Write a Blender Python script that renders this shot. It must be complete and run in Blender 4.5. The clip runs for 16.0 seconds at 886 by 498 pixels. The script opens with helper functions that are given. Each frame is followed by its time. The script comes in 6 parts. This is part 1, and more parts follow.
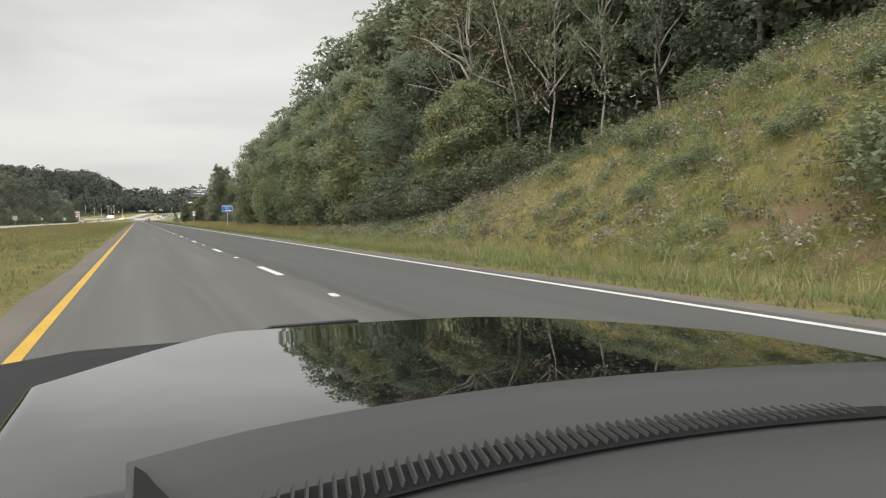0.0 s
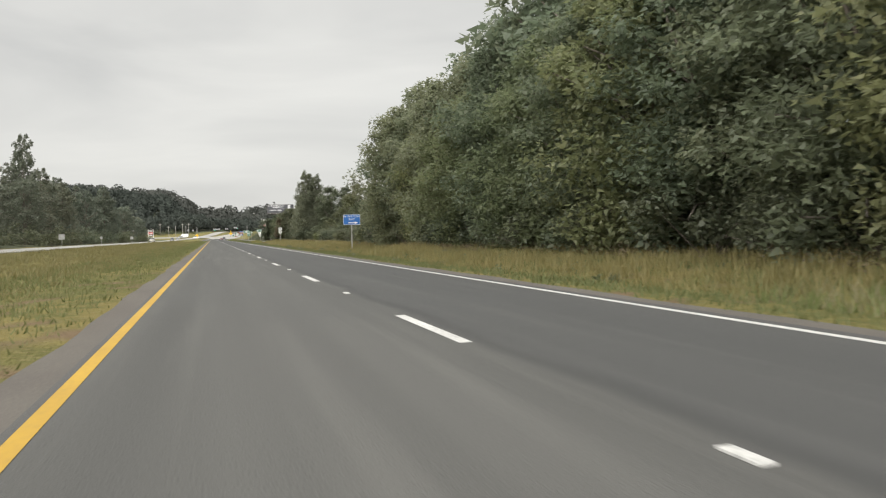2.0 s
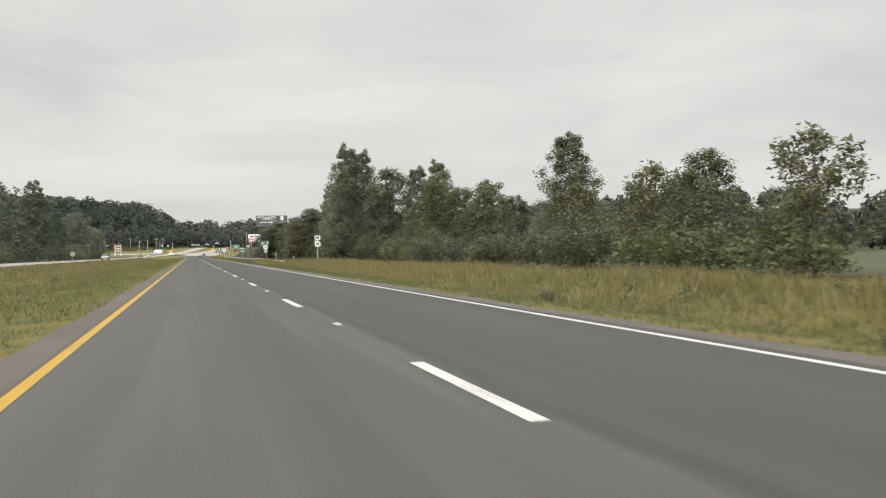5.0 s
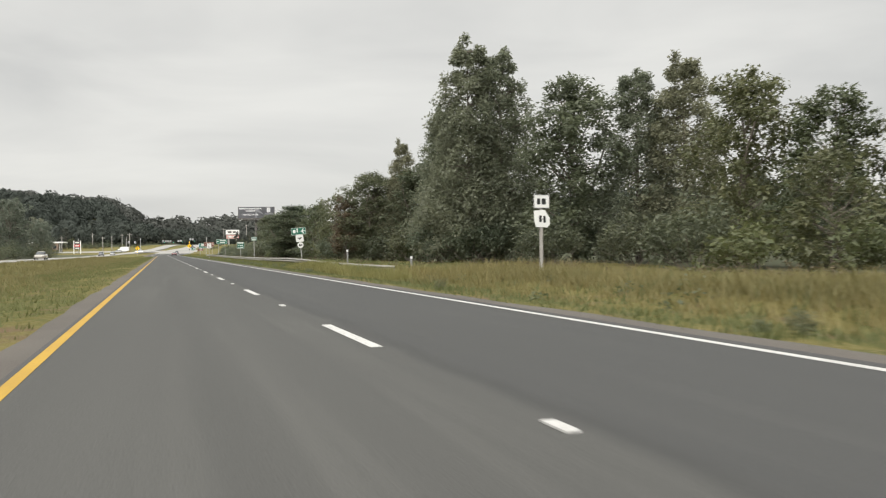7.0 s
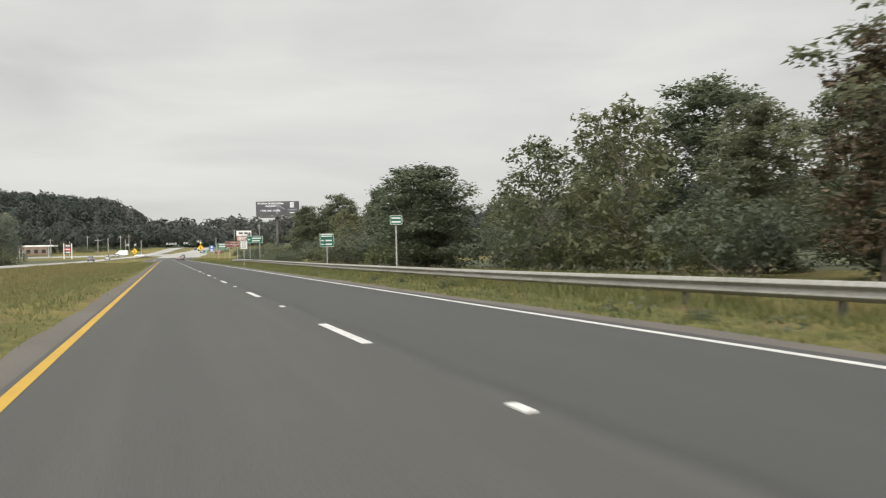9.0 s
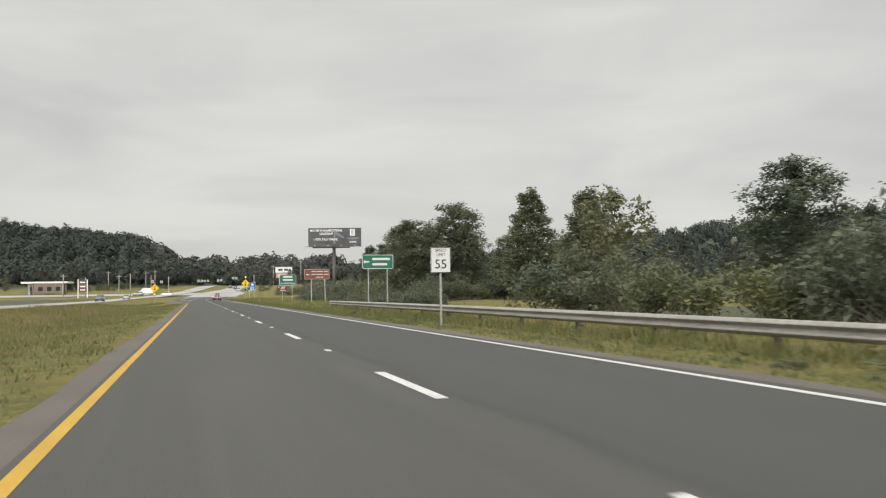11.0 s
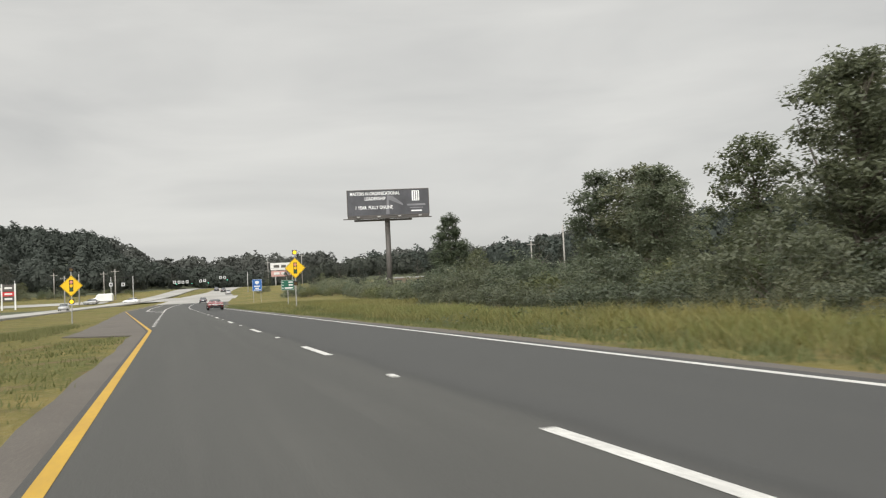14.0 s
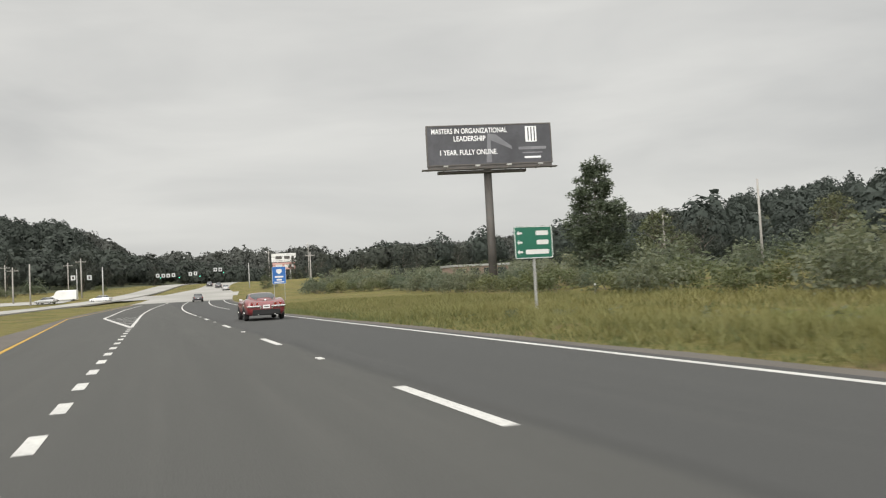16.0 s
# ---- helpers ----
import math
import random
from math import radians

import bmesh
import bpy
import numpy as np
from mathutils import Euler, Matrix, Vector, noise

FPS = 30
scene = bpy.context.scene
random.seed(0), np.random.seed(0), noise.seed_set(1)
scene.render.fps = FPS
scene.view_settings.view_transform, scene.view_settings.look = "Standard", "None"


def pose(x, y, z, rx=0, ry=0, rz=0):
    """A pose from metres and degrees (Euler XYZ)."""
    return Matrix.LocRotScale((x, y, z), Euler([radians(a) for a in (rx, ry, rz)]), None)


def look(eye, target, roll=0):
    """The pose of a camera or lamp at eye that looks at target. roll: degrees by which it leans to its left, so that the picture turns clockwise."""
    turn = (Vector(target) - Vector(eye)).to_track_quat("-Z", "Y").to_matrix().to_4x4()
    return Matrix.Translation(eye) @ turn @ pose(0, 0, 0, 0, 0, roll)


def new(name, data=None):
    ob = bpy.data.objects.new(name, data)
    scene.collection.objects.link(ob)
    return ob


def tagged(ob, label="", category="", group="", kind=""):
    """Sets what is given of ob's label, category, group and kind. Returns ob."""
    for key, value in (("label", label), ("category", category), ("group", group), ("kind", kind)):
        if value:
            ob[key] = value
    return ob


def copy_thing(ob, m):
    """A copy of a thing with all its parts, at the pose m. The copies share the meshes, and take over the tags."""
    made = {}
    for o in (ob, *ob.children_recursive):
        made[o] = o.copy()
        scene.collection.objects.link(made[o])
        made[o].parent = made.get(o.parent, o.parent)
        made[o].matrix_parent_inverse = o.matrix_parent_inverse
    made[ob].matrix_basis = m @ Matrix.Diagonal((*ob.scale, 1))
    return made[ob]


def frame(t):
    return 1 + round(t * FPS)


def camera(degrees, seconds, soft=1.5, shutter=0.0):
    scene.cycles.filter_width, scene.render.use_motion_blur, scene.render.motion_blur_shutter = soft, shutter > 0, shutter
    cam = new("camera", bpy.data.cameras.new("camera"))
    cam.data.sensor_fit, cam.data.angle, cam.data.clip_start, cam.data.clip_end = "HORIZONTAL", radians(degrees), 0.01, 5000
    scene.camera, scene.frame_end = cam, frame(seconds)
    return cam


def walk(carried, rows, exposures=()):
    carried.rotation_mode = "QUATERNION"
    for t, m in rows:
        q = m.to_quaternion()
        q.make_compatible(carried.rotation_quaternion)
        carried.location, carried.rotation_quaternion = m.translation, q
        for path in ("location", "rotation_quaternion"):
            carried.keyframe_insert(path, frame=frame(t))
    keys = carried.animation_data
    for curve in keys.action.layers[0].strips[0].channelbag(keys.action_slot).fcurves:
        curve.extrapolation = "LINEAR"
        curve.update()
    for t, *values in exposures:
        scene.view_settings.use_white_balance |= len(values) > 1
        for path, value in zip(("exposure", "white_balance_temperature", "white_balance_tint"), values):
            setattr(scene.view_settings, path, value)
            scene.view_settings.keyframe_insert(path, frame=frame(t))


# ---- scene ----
cam = camera(58.6, 16.0, soft=1.2, shutter=0.1)
# seconds, eye, Euler angles; the road runs along +y and its lane line is x = 0
PATH_ROWS = [
    (0.0, -2.643, 0.000, 1.14, 87.603, 0.705, -21.149),
    (0.0334, -2.643, 0.000, 1.14, 87.603, 0.705, -21.149),
    (0.5, -2.596, 10.620, 1.14, 87.791, 0.397, -18.883),
    (1.0, -2.618, 21.756, 1.14, 88.233, 0.487, -18.081),
    (1.5, -2.614, 33.208, 1.14, 88.518, 0.700, -17.446),
    (2.0, -2.527, 44.515, 1.14, 88.925, 1.029, -16.292),
    (2.5, -2.514, 56.538, 1.14, 88.947, 1.097, -16.284),
    (3.0, -2.425, 68.496, 1.14, 88.901, 1.276, -16.222),
    (3.5, -2.288, 80.787, 1.14, 88.889, 0.914, -15.667),
    (6.0, -2.207, 148.886, 1.14, 90.994, 0.182, -19.401),
    (6.5, -2.343, 163.157, 1.14, 90.629, -0.084, -19.724),
    (7.0, -2.363, 177.488, 1.14, 90.000, 0.771, -19.637),
    (7.5, -2.341, 192.499, 1.14, 89.842, 1.052, -19.406),
    (8.0, -2.328, 207.714, 1.14, 89.698, 1.084, -19.557),
    (8.5, -2.344, 222.735, 1.14, 89.730, 0.972, -19.563),
    (9.0, -2.371, 237.768, 1.14, 90.137, 1.227, -19.396),
    (9.5, -2.349, 253.051, 1.14, 91.703, 1.227, -18.492),
    (10.0, -2.526, 269.040, 1.14, 93.166, 0.730, -17.509),
    (12.5, -2.509, 345.341, 1.14, 92.909, 1.807, -17.711),
    (13.0, -2.559, 360.407, 1.14, 92.880, 2.431, -18.201),
    (13.5, -2.641, 375.619, 1.14, 92.746, 2.673, -18.579),
    (14.0, -2.798, 391.017, 1.14, 92.908, 2.765, -19.032),
    (14.5, -2.838, 405.753, 1.14, 93.026, 2.935, -18.940),
    (15.0, -2.839, 420.214, 1.14, 92.911, 2.704, -19.314),
    (15.5, -2.847, 434.074, 1.14, 92.816, 2.995, -19.839),
    (16.0, -2.620, 448.890, 1.14, 92.615, 3.102, -20.143),
]
walk(cam, [(t, pose(x, y, z, rx, ry, rz)) for t, x, y, z, rx, ry, rz in PATH_ROWS], [(0.0, 0.10), (2.5, 0.06), (4.0, 0.06), (6.0, 0.02), (8.0, 0.09), (8.6, 0.07), (9.5, -0.08), (10.0, -0.09), (16.0, -0.10)])

# ---- light: overcast daylight ----
SUN_ELEVATION, SUN_ROTATION = radians(20), radians(218)
SUN_WAY = Vector((math.sin(SUN_ROTATION) * math.cos(SUN_ELEVATION), math.cos(SUN_ROTATION) * math.cos(SUN_ELEVATION), math.sin(SUN_ELEVATION)))
world = bpy.data.worlds.new("overcast_sky")
scene.world = world
world.use_nodes = True
wn, wl = world.node_tree.nodes, world.node_tree.links
wn.clear()


def wnode(kind, **values):
    n = wn.new(kind)
    for key, value in values.items():
        n.inputs[key].default_value = value
    return n


w_out = wnode("ShaderNodeOutputWorld")
w_bg = wnode("ShaderNodeBackground", Strength=1.0)
w_sky = wn.new("ShaderNodeTexSky")
w_sky.sky_type, w_sky.sun_disc = "NISHITA", False
w_sky.sun_elevation, w_sky.sun_rotation = SUN_ELEVATION, SUN_ROTATION
w_co = wn.new("ShaderNodeTexCoord")
w_sep = wn.new("ShaderNodeSeparateXYZ")
wl.new(w_co.outputs["Generated"], w_sep.inputs[0])
# cloud deck: the view direction flattened onto a plane gives streaks towards the horizon
w_map = wn.new("ShaderNodeMapping")
w_map.inputs["Scale"].default_value = (1.0, 1.0, 4.2)
w_map.inputs["Rotation"].default_value = (0, 0.06, 0.3)
wl.new(w_co.outputs["Generated"], w_map.inputs["Vector"])
w_n1 = wnode("ShaderNodeTexNoise", Scale=2.1, Detail=5.0, Roughness=0.5, Distortion=0.4)
wl.new(w_map.outputs[0], w_n1.inputs["Vector"])
w_ramp = wn.new("ShaderNodeValToRGB")
w_ramp.color_ramp.elements[0].position, w_ramp.color_ramp.elements[0].color = 0.30, (0.60, 0.60, 0.585, 1)
w_ramp.color_ramp.elements[1].position, w_ramp.color_ramp.elements[1].color = 0.70, (0.82, 0.812, 0.775, 1)
wl.new(w_n1.outputs["Fac"], w_ramp.inputs[0])
# an overcast sky is brightest overhead
w_up = wn.new("ShaderNodeMapRange")
w_up.interpolation_type = "SMOOTHSTEP"
w_up.inputs["From Min"].default_value, w_up.inputs["From Max"].default_value = 0.36, 1.0
w_up.inputs["To Min"].default_value, w_up.inputs["To Max"].default_value = 1.0, 2.5
wl.new(w_sep.outputs["Z"], w_up.inputs["Value"])
# the cloud is brighter towards the hidden sun
w_dot = wn.new("ShaderNodeVectorMath")
w_dot.operation = "DOT_PRODUCT"
w_dot.inputs[1].default_value = SUN_WAY
wl.new(w_co.outputs["Generated"], w_dot.inputs[0])
w_sunward = wn.new("ShaderNodeMapRange")
w_sunward.interpolation_type = "SMOOTHSTEP"
w_sunward.inputs["From Min"].default_value, w_sunward.inputs["From Max"].default_value = -0.1, 1.0
w_sunward.inputs["To Min"].default_value, w_sunward.inputs["To Max"].default_value = 0.0, 3.2
wl.new(w_dot.outputs["Value"], w_sunward.inputs["Value"])
w_sum = wn.new("ShaderNodeMath")
w_sum.operation = "ADD"
wl.new(w_up.outputs[0], w_sum.inputs[0])
wl.new(w_sunward.outputs[0], w_sum.inputs[1])
w_mul = wn.new("ShaderNodeVectorMath")
w_mul.operation = "SCALE"
wl.new(w_ramp.outputs[0], w_mul.inputs[0])
wl.new(w_sum.outputs[0], w_mul.inputs["Scale"])
w_dim = wn.new("ShaderNodeVectorMath")
w_dim.operation = "SCALE"
w_dim.inputs["Scale"].default_value = 0.08
wl.new(w_sky.outputs[0], w_dim.inputs[0])
w_mix = wn.new("ShaderNodeMix")
w_mix.data_type = "RGBA"
w_mix.inputs["Factor"].default_value = 0.95
wl.new(w_dim.outputs[0], w_mix.inputs["A"])
wl.new(w_mul.outputs[0], w_mix.inputs["B"])
wl.new(w_mix.outputs["Result"], w_bg.inputs["Color"])
wl.new(w_bg.outputs[0], w_out.inputs[0])

sun = new("sun", bpy.data.lights.new("sun", "SUN"))
sun.data.energy, sun.data.angle, sun.data.color = 1.5, radians(50), (1.0, 0.97, 0.92)
sun.matrix_world = look(SUN_WAY * 100, (0, 0, 0))
scene.view_settings.exposure = 0.0

# ---- materials ----


def base_mat(name, rough=0.8, metal=0.0, spec=0.3):
    m = bpy.data.materials.new(name)
    m.use_nodes = True
    b = m.node_tree.nodes["Principled BSDF"]
    b.inputs["Roughness"].default_value, b.inputs["Metallic"].default_value = rough, metal
    b.inputs["Specular IOR Level"].default_value = spec
    return m, m.node_tree.nodes, m.node_tree.links, b


def mixcol(n, l, fac, a, b, blend="MIX"):
    x = n.new("ShaderNodeMix")
    x.data_type, x.blend_type = "RGBA", blend
    for key, value in (("Factor", fac), ("A", a), ("B", b)):
        if isinstance(value, bpy.types.NodeSocket):
            l.new(value, x.inputs[key])
        elif key == "Factor":
            x.inputs[key].default_value = value
        else:
            x.inputs[key].default_value = (*value[:3], 1)
    return x.outputs["Result"]


def noisefac(n, l, co, scale, lo=0.35, hi=0.65, stretch=(1, 1, 1), detail=4.0):
    mp = n.new("ShaderNodeMapping")
    mp.inputs["Scale"].default_value = stretch
    l.new(co, mp.inputs["Vector"])
    t = n.new("ShaderNodeTexNoise")
    t.inputs["Scale"].default_value, t.inputs["Detail"].default_value = scale, detail
    l.new(mp.outputs[0], t.inputs["Vector"])
    r = n.new("ShaderNodeMapRange")
    r.inputs["From Min"].default_value, r.inputs["From Max"].default_value = lo, hi
    l.new(t.outputs["Fac"], r.inputs["Value"])
    return r.outputs[0]


def surface(name, c1, c2, c3=None, coarse=0.3, fine=12.0, rough=0.8, metal=0.0, spec=0.3, bump=0.0, wear=0.5, stretch=(1, 1, 1)):
    """A painted, mineral or woody surface: two colours in coarse stains, a third in fine grain, and a fine relief."""
    m, n, l, b = base_mat(name, rough, metal, spec)
    co = n.new("ShaderNodeTexCoord").outputs["Object"]
    col = mixcol(n, l, noisefac(n, l, co, coarse, stretch=stretch), c1, c2)
    g = noisefac(n, l, co, fine, 0.45, 0.75, stretch=stretch)
    k = n.new("ShaderNodeMath")
    k.operation = "MULTIPLY"
    k.inputs[1].default_value = wear
    l.new(g, k.inputs[0])
    col = mixcol(n, l, k.outputs[0], col, c3 or tuple(0.7 * v for v in c1))
    l.new(col, b.inputs["Base Color"])
    if bump:
        bp = n.new("ShaderNodeBump")
        bp.inputs["Strength"].default_value, bp.inputs["Distance"].default_value = bump, 0.02
        l.new(g, bp.inputs["Height"])
        l.new(bp.outputs[0], b.inputs["Normal"])
    return m


def leafy(name, dark, mid, light, gloss=0.55, through_light=0.3):
    """Leaves: every leaf its own tone, and every plant a little different."""
    m, n, l, b = base_mat(name, gloss, 0.0, 0.6)
    geo, info = n.new("ShaderNodeNewGeometry"), n.new("ShaderNodeObjectInfo")
    r = n.new("ShaderNodeValToRGB")
    e = r.color_ramp.elements
    e[0].color, e[1].color = (*dark, 1), (*light, 1)
    e.new(0.55).color = (*mid, 1)
    l.new(geo.outputs["Random Per Island"], r.inputs[0])
    col = mixcol(n, l, info.outputs["Random"], r.outputs[0], mixcol(n, l, 0.55, r.outputs[0], light), "MIX")
    co = n.new("ShaderNodeTexCoord").outputs["Object"]
    col = mixcol(n, l, noisefac(n, l, co, 0.35), col, mixcol(n, l, 0.5, col, dark))
    # some plants are bluer and deeper than their neighbours
    k1, k2 = n.new("ShaderNodeMath"), n.new("ShaderNodeMath")
    k1.operation, k2.operation = "MULTIPLY", "FRACT"
    k1.inputs[1].default_value = 7.31
    l.new(info.outputs["Random"], k1.inputs[0])
    l.new(k1.outputs[0], k2.inputs[0])
    col = mixcol(n, l, k2.outputs[0], col, mixcol(n, l, 1.0, col, (0.70, 0.82, 0.90), "MULTIPLY"))
    l.new(col, b.inputs["Base Color"])
    tr = n.new("ShaderNodeBsdfTranslucent")
    l.new(col, tr.inputs["Color"])
    mx = n.new("ShaderNodeMixShader")
    mx.inputs[0].default_value = through_light
    l.new(b.outputs[0], mx.inputs[1])
    l.new(tr.outputs[0], mx.inputs[2])
    l.new(mx.outputs[0], n["Material Output"].inputs["Surface"])
    return m


def asphalt():
    m, n, l, b = base_mat("worn_asphalt", 0.85, 0.0, 0.25)
    co = n.new("ShaderNodeTexCoord").outputs["Object"]
    col = mixcol(n, l, noisefac(n, l, co, 0.9, stretch=(1, 0.012, 1)), (0.056, 0.054, 0.050), (0.080, 0.077, 0.071))
    col = mixcol(n, l, noisefac(n, l, co, 2.4, 0.5, 0.75, stretch=(1, 0.03, 1)), col, (0.098, 0.094, 0.086))
    col = mixcol(n, l, noisefac(n, l, co, 0.11, 0.5, 0.7), col, (0.066, 0.064, 0.060))
    sep = n.new("ShaderNodeSeparateXYZ")
    l.new(co, sep.inputs[0])

    def ramp(value, lo, hi, to_lo, to_hi):
        r = n.new("ShaderNodeMapRange")
        l.new(value, r.inputs["Value"])
        for key, v in (("From Min", lo), ("From Max", hi), ("To Min", to_lo), ("To Max", to_hi)):
            r.inputs[key].default_value = v
        return r.outputs[0]

    # the first stretch is older and paler than the rest
    col = mixcol(n, l, ramp(sep.outputs["Y"], 90.0, 260.0, 0.0, 0.58), col, (0.034, 0.034, 0.030))
    # the right lane was resurfaced later and is darker
    col = mixcol(n, l, ramp(sep.outputs["X"], 0.1, 0.4, 0.0, 0.5), col, (0.028, 0.029, 0.031))
    # a ragged dark joint between the lanes
    warp, off, mag = n.new("ShaderNodeMath"), n.new("ShaderNodeMath"), n.new("ShaderNodeMath")
    warp.operation, off.operation, mag.operation = "MULTIPLY_ADD", "SUBTRACT", "ABSOLUTE"
    l.new(noisefac(n, l, co, 0.8, 0.3, 0.7, stretch=(0.2, 0.35, 1)), warp.inputs[0])
    warp.inputs[1].default_value, warp.inputs[2].default_value = 0.22, 0.15
    l.new(sep.outputs["X"], off.inputs[0])
    l.new(warp.outputs[0], off.inputs[1])
    l.new(off.outputs[0], mag.inputs[0])
    col = mixcol(n, l, ramp(mag.outputs[0], 0.03, 0.20, 0.55, 0.0), col, (0.020, 0.020, 0.020))
    grain = noisefac(n, l, co, 70.0, 0.35, 0.65, detail=2.0)
    col = mixcol(n, l, grain, mixcol(n, l, 0.25, col, (0.05, 0.05, 0.05)), mixcol(n, l, 0.12, col, (0.3, 0.3, 0.29)))
    l.new(col, b.inputs["Base Color"])
    bp = n.new("ShaderNodeBump")
    bp.inputs["Strength"].default_value, bp.inputs["Distance"].default_value = 0.4, 0.006
    l.new(grain, bp.inputs["Height"])
    l.new(bp.outputs[0], b.inputs["Normal"])
    return m


def meadow():
    m, n, l, b = base_mat("meadow_soil_and_grass", 0.95, 0.0, 0.1)
    co = n.new("ShaderNodeTexCoord").outputs["Object"]
    col = mixcol(n, l, noisefac(n, l, co, 0.12), (0.110, 0.112, 0.037), (0.205, 0.168, 0.062))
    col = mixcol(n, l, noisefac(n, l, co, 1.1, 0.45, 0.7), col, (0.088, 0.098, 0.033))
    col = mixcol(n, l, noisefac(n, l, co, 9.0, 0.5, 0.75), col, (0.23, 0.195, 0.092))
    # patches of dry reddish weeds and bare clay
    col = mixcol(n, l, noisefac(n, l, co, 0.55, 0.56, 0.70), col, (0.175, 0.125, 0.075))
    l.new(col, b.inputs["Base Color"])
    bp = n.new("ShaderNodeBump")
    bp.inputs["Strength"].default_value, bp.inputs["Distance"].default_value = 0.8, 0.08
    l.new(noisefac(n, l, co, 14.0), bp.inputs["Height"])
    l.new(bp.outputs[0], b.inputs["Normal"])
    return m


def glow(name, colour, strength):
    m, n, l, b = base_mat(name, 0.4)
    b.inputs["Base Color"].default_value = (*colour, 1)
    b.inputs["Emission Color"].default_value = (*colour, 1)
    b.inputs["Emission Strength"].default_value = strength
    return m


M_ROAD = asphalt()
M_SHOULDER = surface("shoulder_asphalt", (0.085, 0.075, 0.066), (0.105, 0.094, 0.082), (0.15, 0.13, 0.11), 0.4, 30, 0.9, bump=0.3)
M_CONCRETE = surface("pale_concrete_road", (0.25, 0.242, 0.224), (0.33, 0.32, 0.298), (0.21, 0.20, 0.186), 0.05, 8, 0.85, bump=0.2)
M_WHITE_LINE = surface("white_road_paint", (0.56, 0.55, 0.52), (0.46, 0.45, 0.43), (0.20, 0.20, 0.195), 0.8, 18, 0.75, wear=0.7)
M_YELLOW_LINE = surface("yellow_road_paint", (0.43, 0.265, 0.030), (0.37, 0.225, 0.032), (0.22, 0.155, 0.05), 0.8, 18, 0.7, wear=0.4)
M_MEADOW = meadow()
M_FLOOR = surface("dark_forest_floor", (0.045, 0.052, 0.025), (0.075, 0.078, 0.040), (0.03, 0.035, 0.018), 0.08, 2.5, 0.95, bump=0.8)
M_BLADE = leafy("grass_blades", (0.145, 0.118, 0.035), (0.243, 0.184, 0.058), (0.346, 0.254, 0.099), 0.7, 0.35)
M_BLADE_GREEN = leafy("green_grass_blades", (0.108, 0.117, 0.035), (0.138, 0.142, 0.043), (0.181, 0.173, 0.061), 0.8, 0.35)
M_BLADE_OLIVE = leafy("olive_grass_blades", (0.124, 0.119, 0.036), (0.182, 0.165, 0.053), (0.254, 0.216, 0.079), 0.8, 0.35)
M_BLADE_FRESH = leafy("fresh_grass_blades", (0.125, 0.142, 0.040), (0.175, 0.186, 0.056), (0.235, 0.235, 0.080), 0.8, 0.4)
M_BLADE_PALE = leafy("faded_bank_grass", (0.150, 0.138, 0.068), (0.225, 0.200, 0.105), (0.310, 0.270, 0.155), 0.8, 0.4)
M_LEAF_BANK = leafy("bank_weed_leaves", (0.105, 0.125, 0.062), (0.165, 0.182, 0.088), (0.235, 0.245, 0.130), 0.6, 0.45)
M_BLADE_YELLOW = leafy("yellow_green_grass_blades", (0.165, 0.150, 0.045), (0.225, 0.200, 0.064), (0.290, 0.250, 0.090), 0.8, 0.4)
M_LEAF = leafy("hardwood_leaves", (0.092, 0.101, 0.060), (0.146, 0.155, 0.088), (0.206, 0.210, 0.121), 0.5, 0.5)
M_LEAF_BRUSH = leafy("brush_leaves", (0.066, 0.073, 0.043), (0.114, 0.121, 0.069), (0.177, 0.181, 0.104), 0.55, 0.45)
M_LEAF_LIGHT = leafy("light_hardwood_leaves", (0.075, 0.085, 0.038), (0.126, 0.136, 0.062), (0.176, 0.170, 0.085), 0.5, 0.45)
# windscreen veil painted into these two leaf colours, lighter than the later trees
M_LEAF_VEILED = leafy("veiled_hardwood_leaves", (0.140, 0.154, 0.090), (0.222, 0.238, 0.138), (0.289, 0.293, 0.183), 0.5, 0.62)
M_LEAF_VEILED_YELLOW = leafy("veiled_yellowish_leaves", (0.148, 0.163, 0.079), (0.237, 0.252, 0.120), (0.280, 0.275, 0.148), 0.5, 0.62)
M_LEAF_DRY = leafy("dry_brownish_leaves", (0.07, 0.05, 0.028), (0.13, 0.09, 0.05), (0.19, 0.14, 0.08))
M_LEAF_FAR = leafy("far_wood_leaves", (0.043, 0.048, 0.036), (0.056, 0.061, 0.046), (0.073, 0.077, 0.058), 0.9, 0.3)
M_LEAF_GREY = leafy("grey_green_leaves", (0.089, 0.096, 0.066), (0.168, 0.176, 0.122), (0.263, 0.266, 0.190), 0.6, 0.5)
M_LEAF_POPLAR = leafy("poplar_leaves", (0.151, 0.154, 0.095), (0.217, 0.216, 0.139), (0.289, 0.278, 0.180), 0.5, 0.6)
M_LEAF_BUSH = leafy("bush_leaves", (0.089, 0.102, 0.037), (0.139, 0.146, 0.056), (0.179, 0.173, 0.075), 0.55, 0.45)
M_WEED_BROWN = leafy("dry_brown_stalks", (0.10, 0.070, 0.038), (0.17, 0.120, 0.066), (0.25, 0.185, 0.105), 0.8, 0.35)
M_WEED_TAN = leafy("faded_weed_heads", (0.17, 0.135, 0.09), (0.29, 0.235, 0.16), (0.42, 0.37, 0.27), 0.7, 0.4)
M_LEAF_YELLOW = leafy("yellow_green_leaves", (0.12, 0.13, 0.06), (0.21, 0.21, 0.10), (0.31, 0.30, 0.15), 0.5, 0.4)
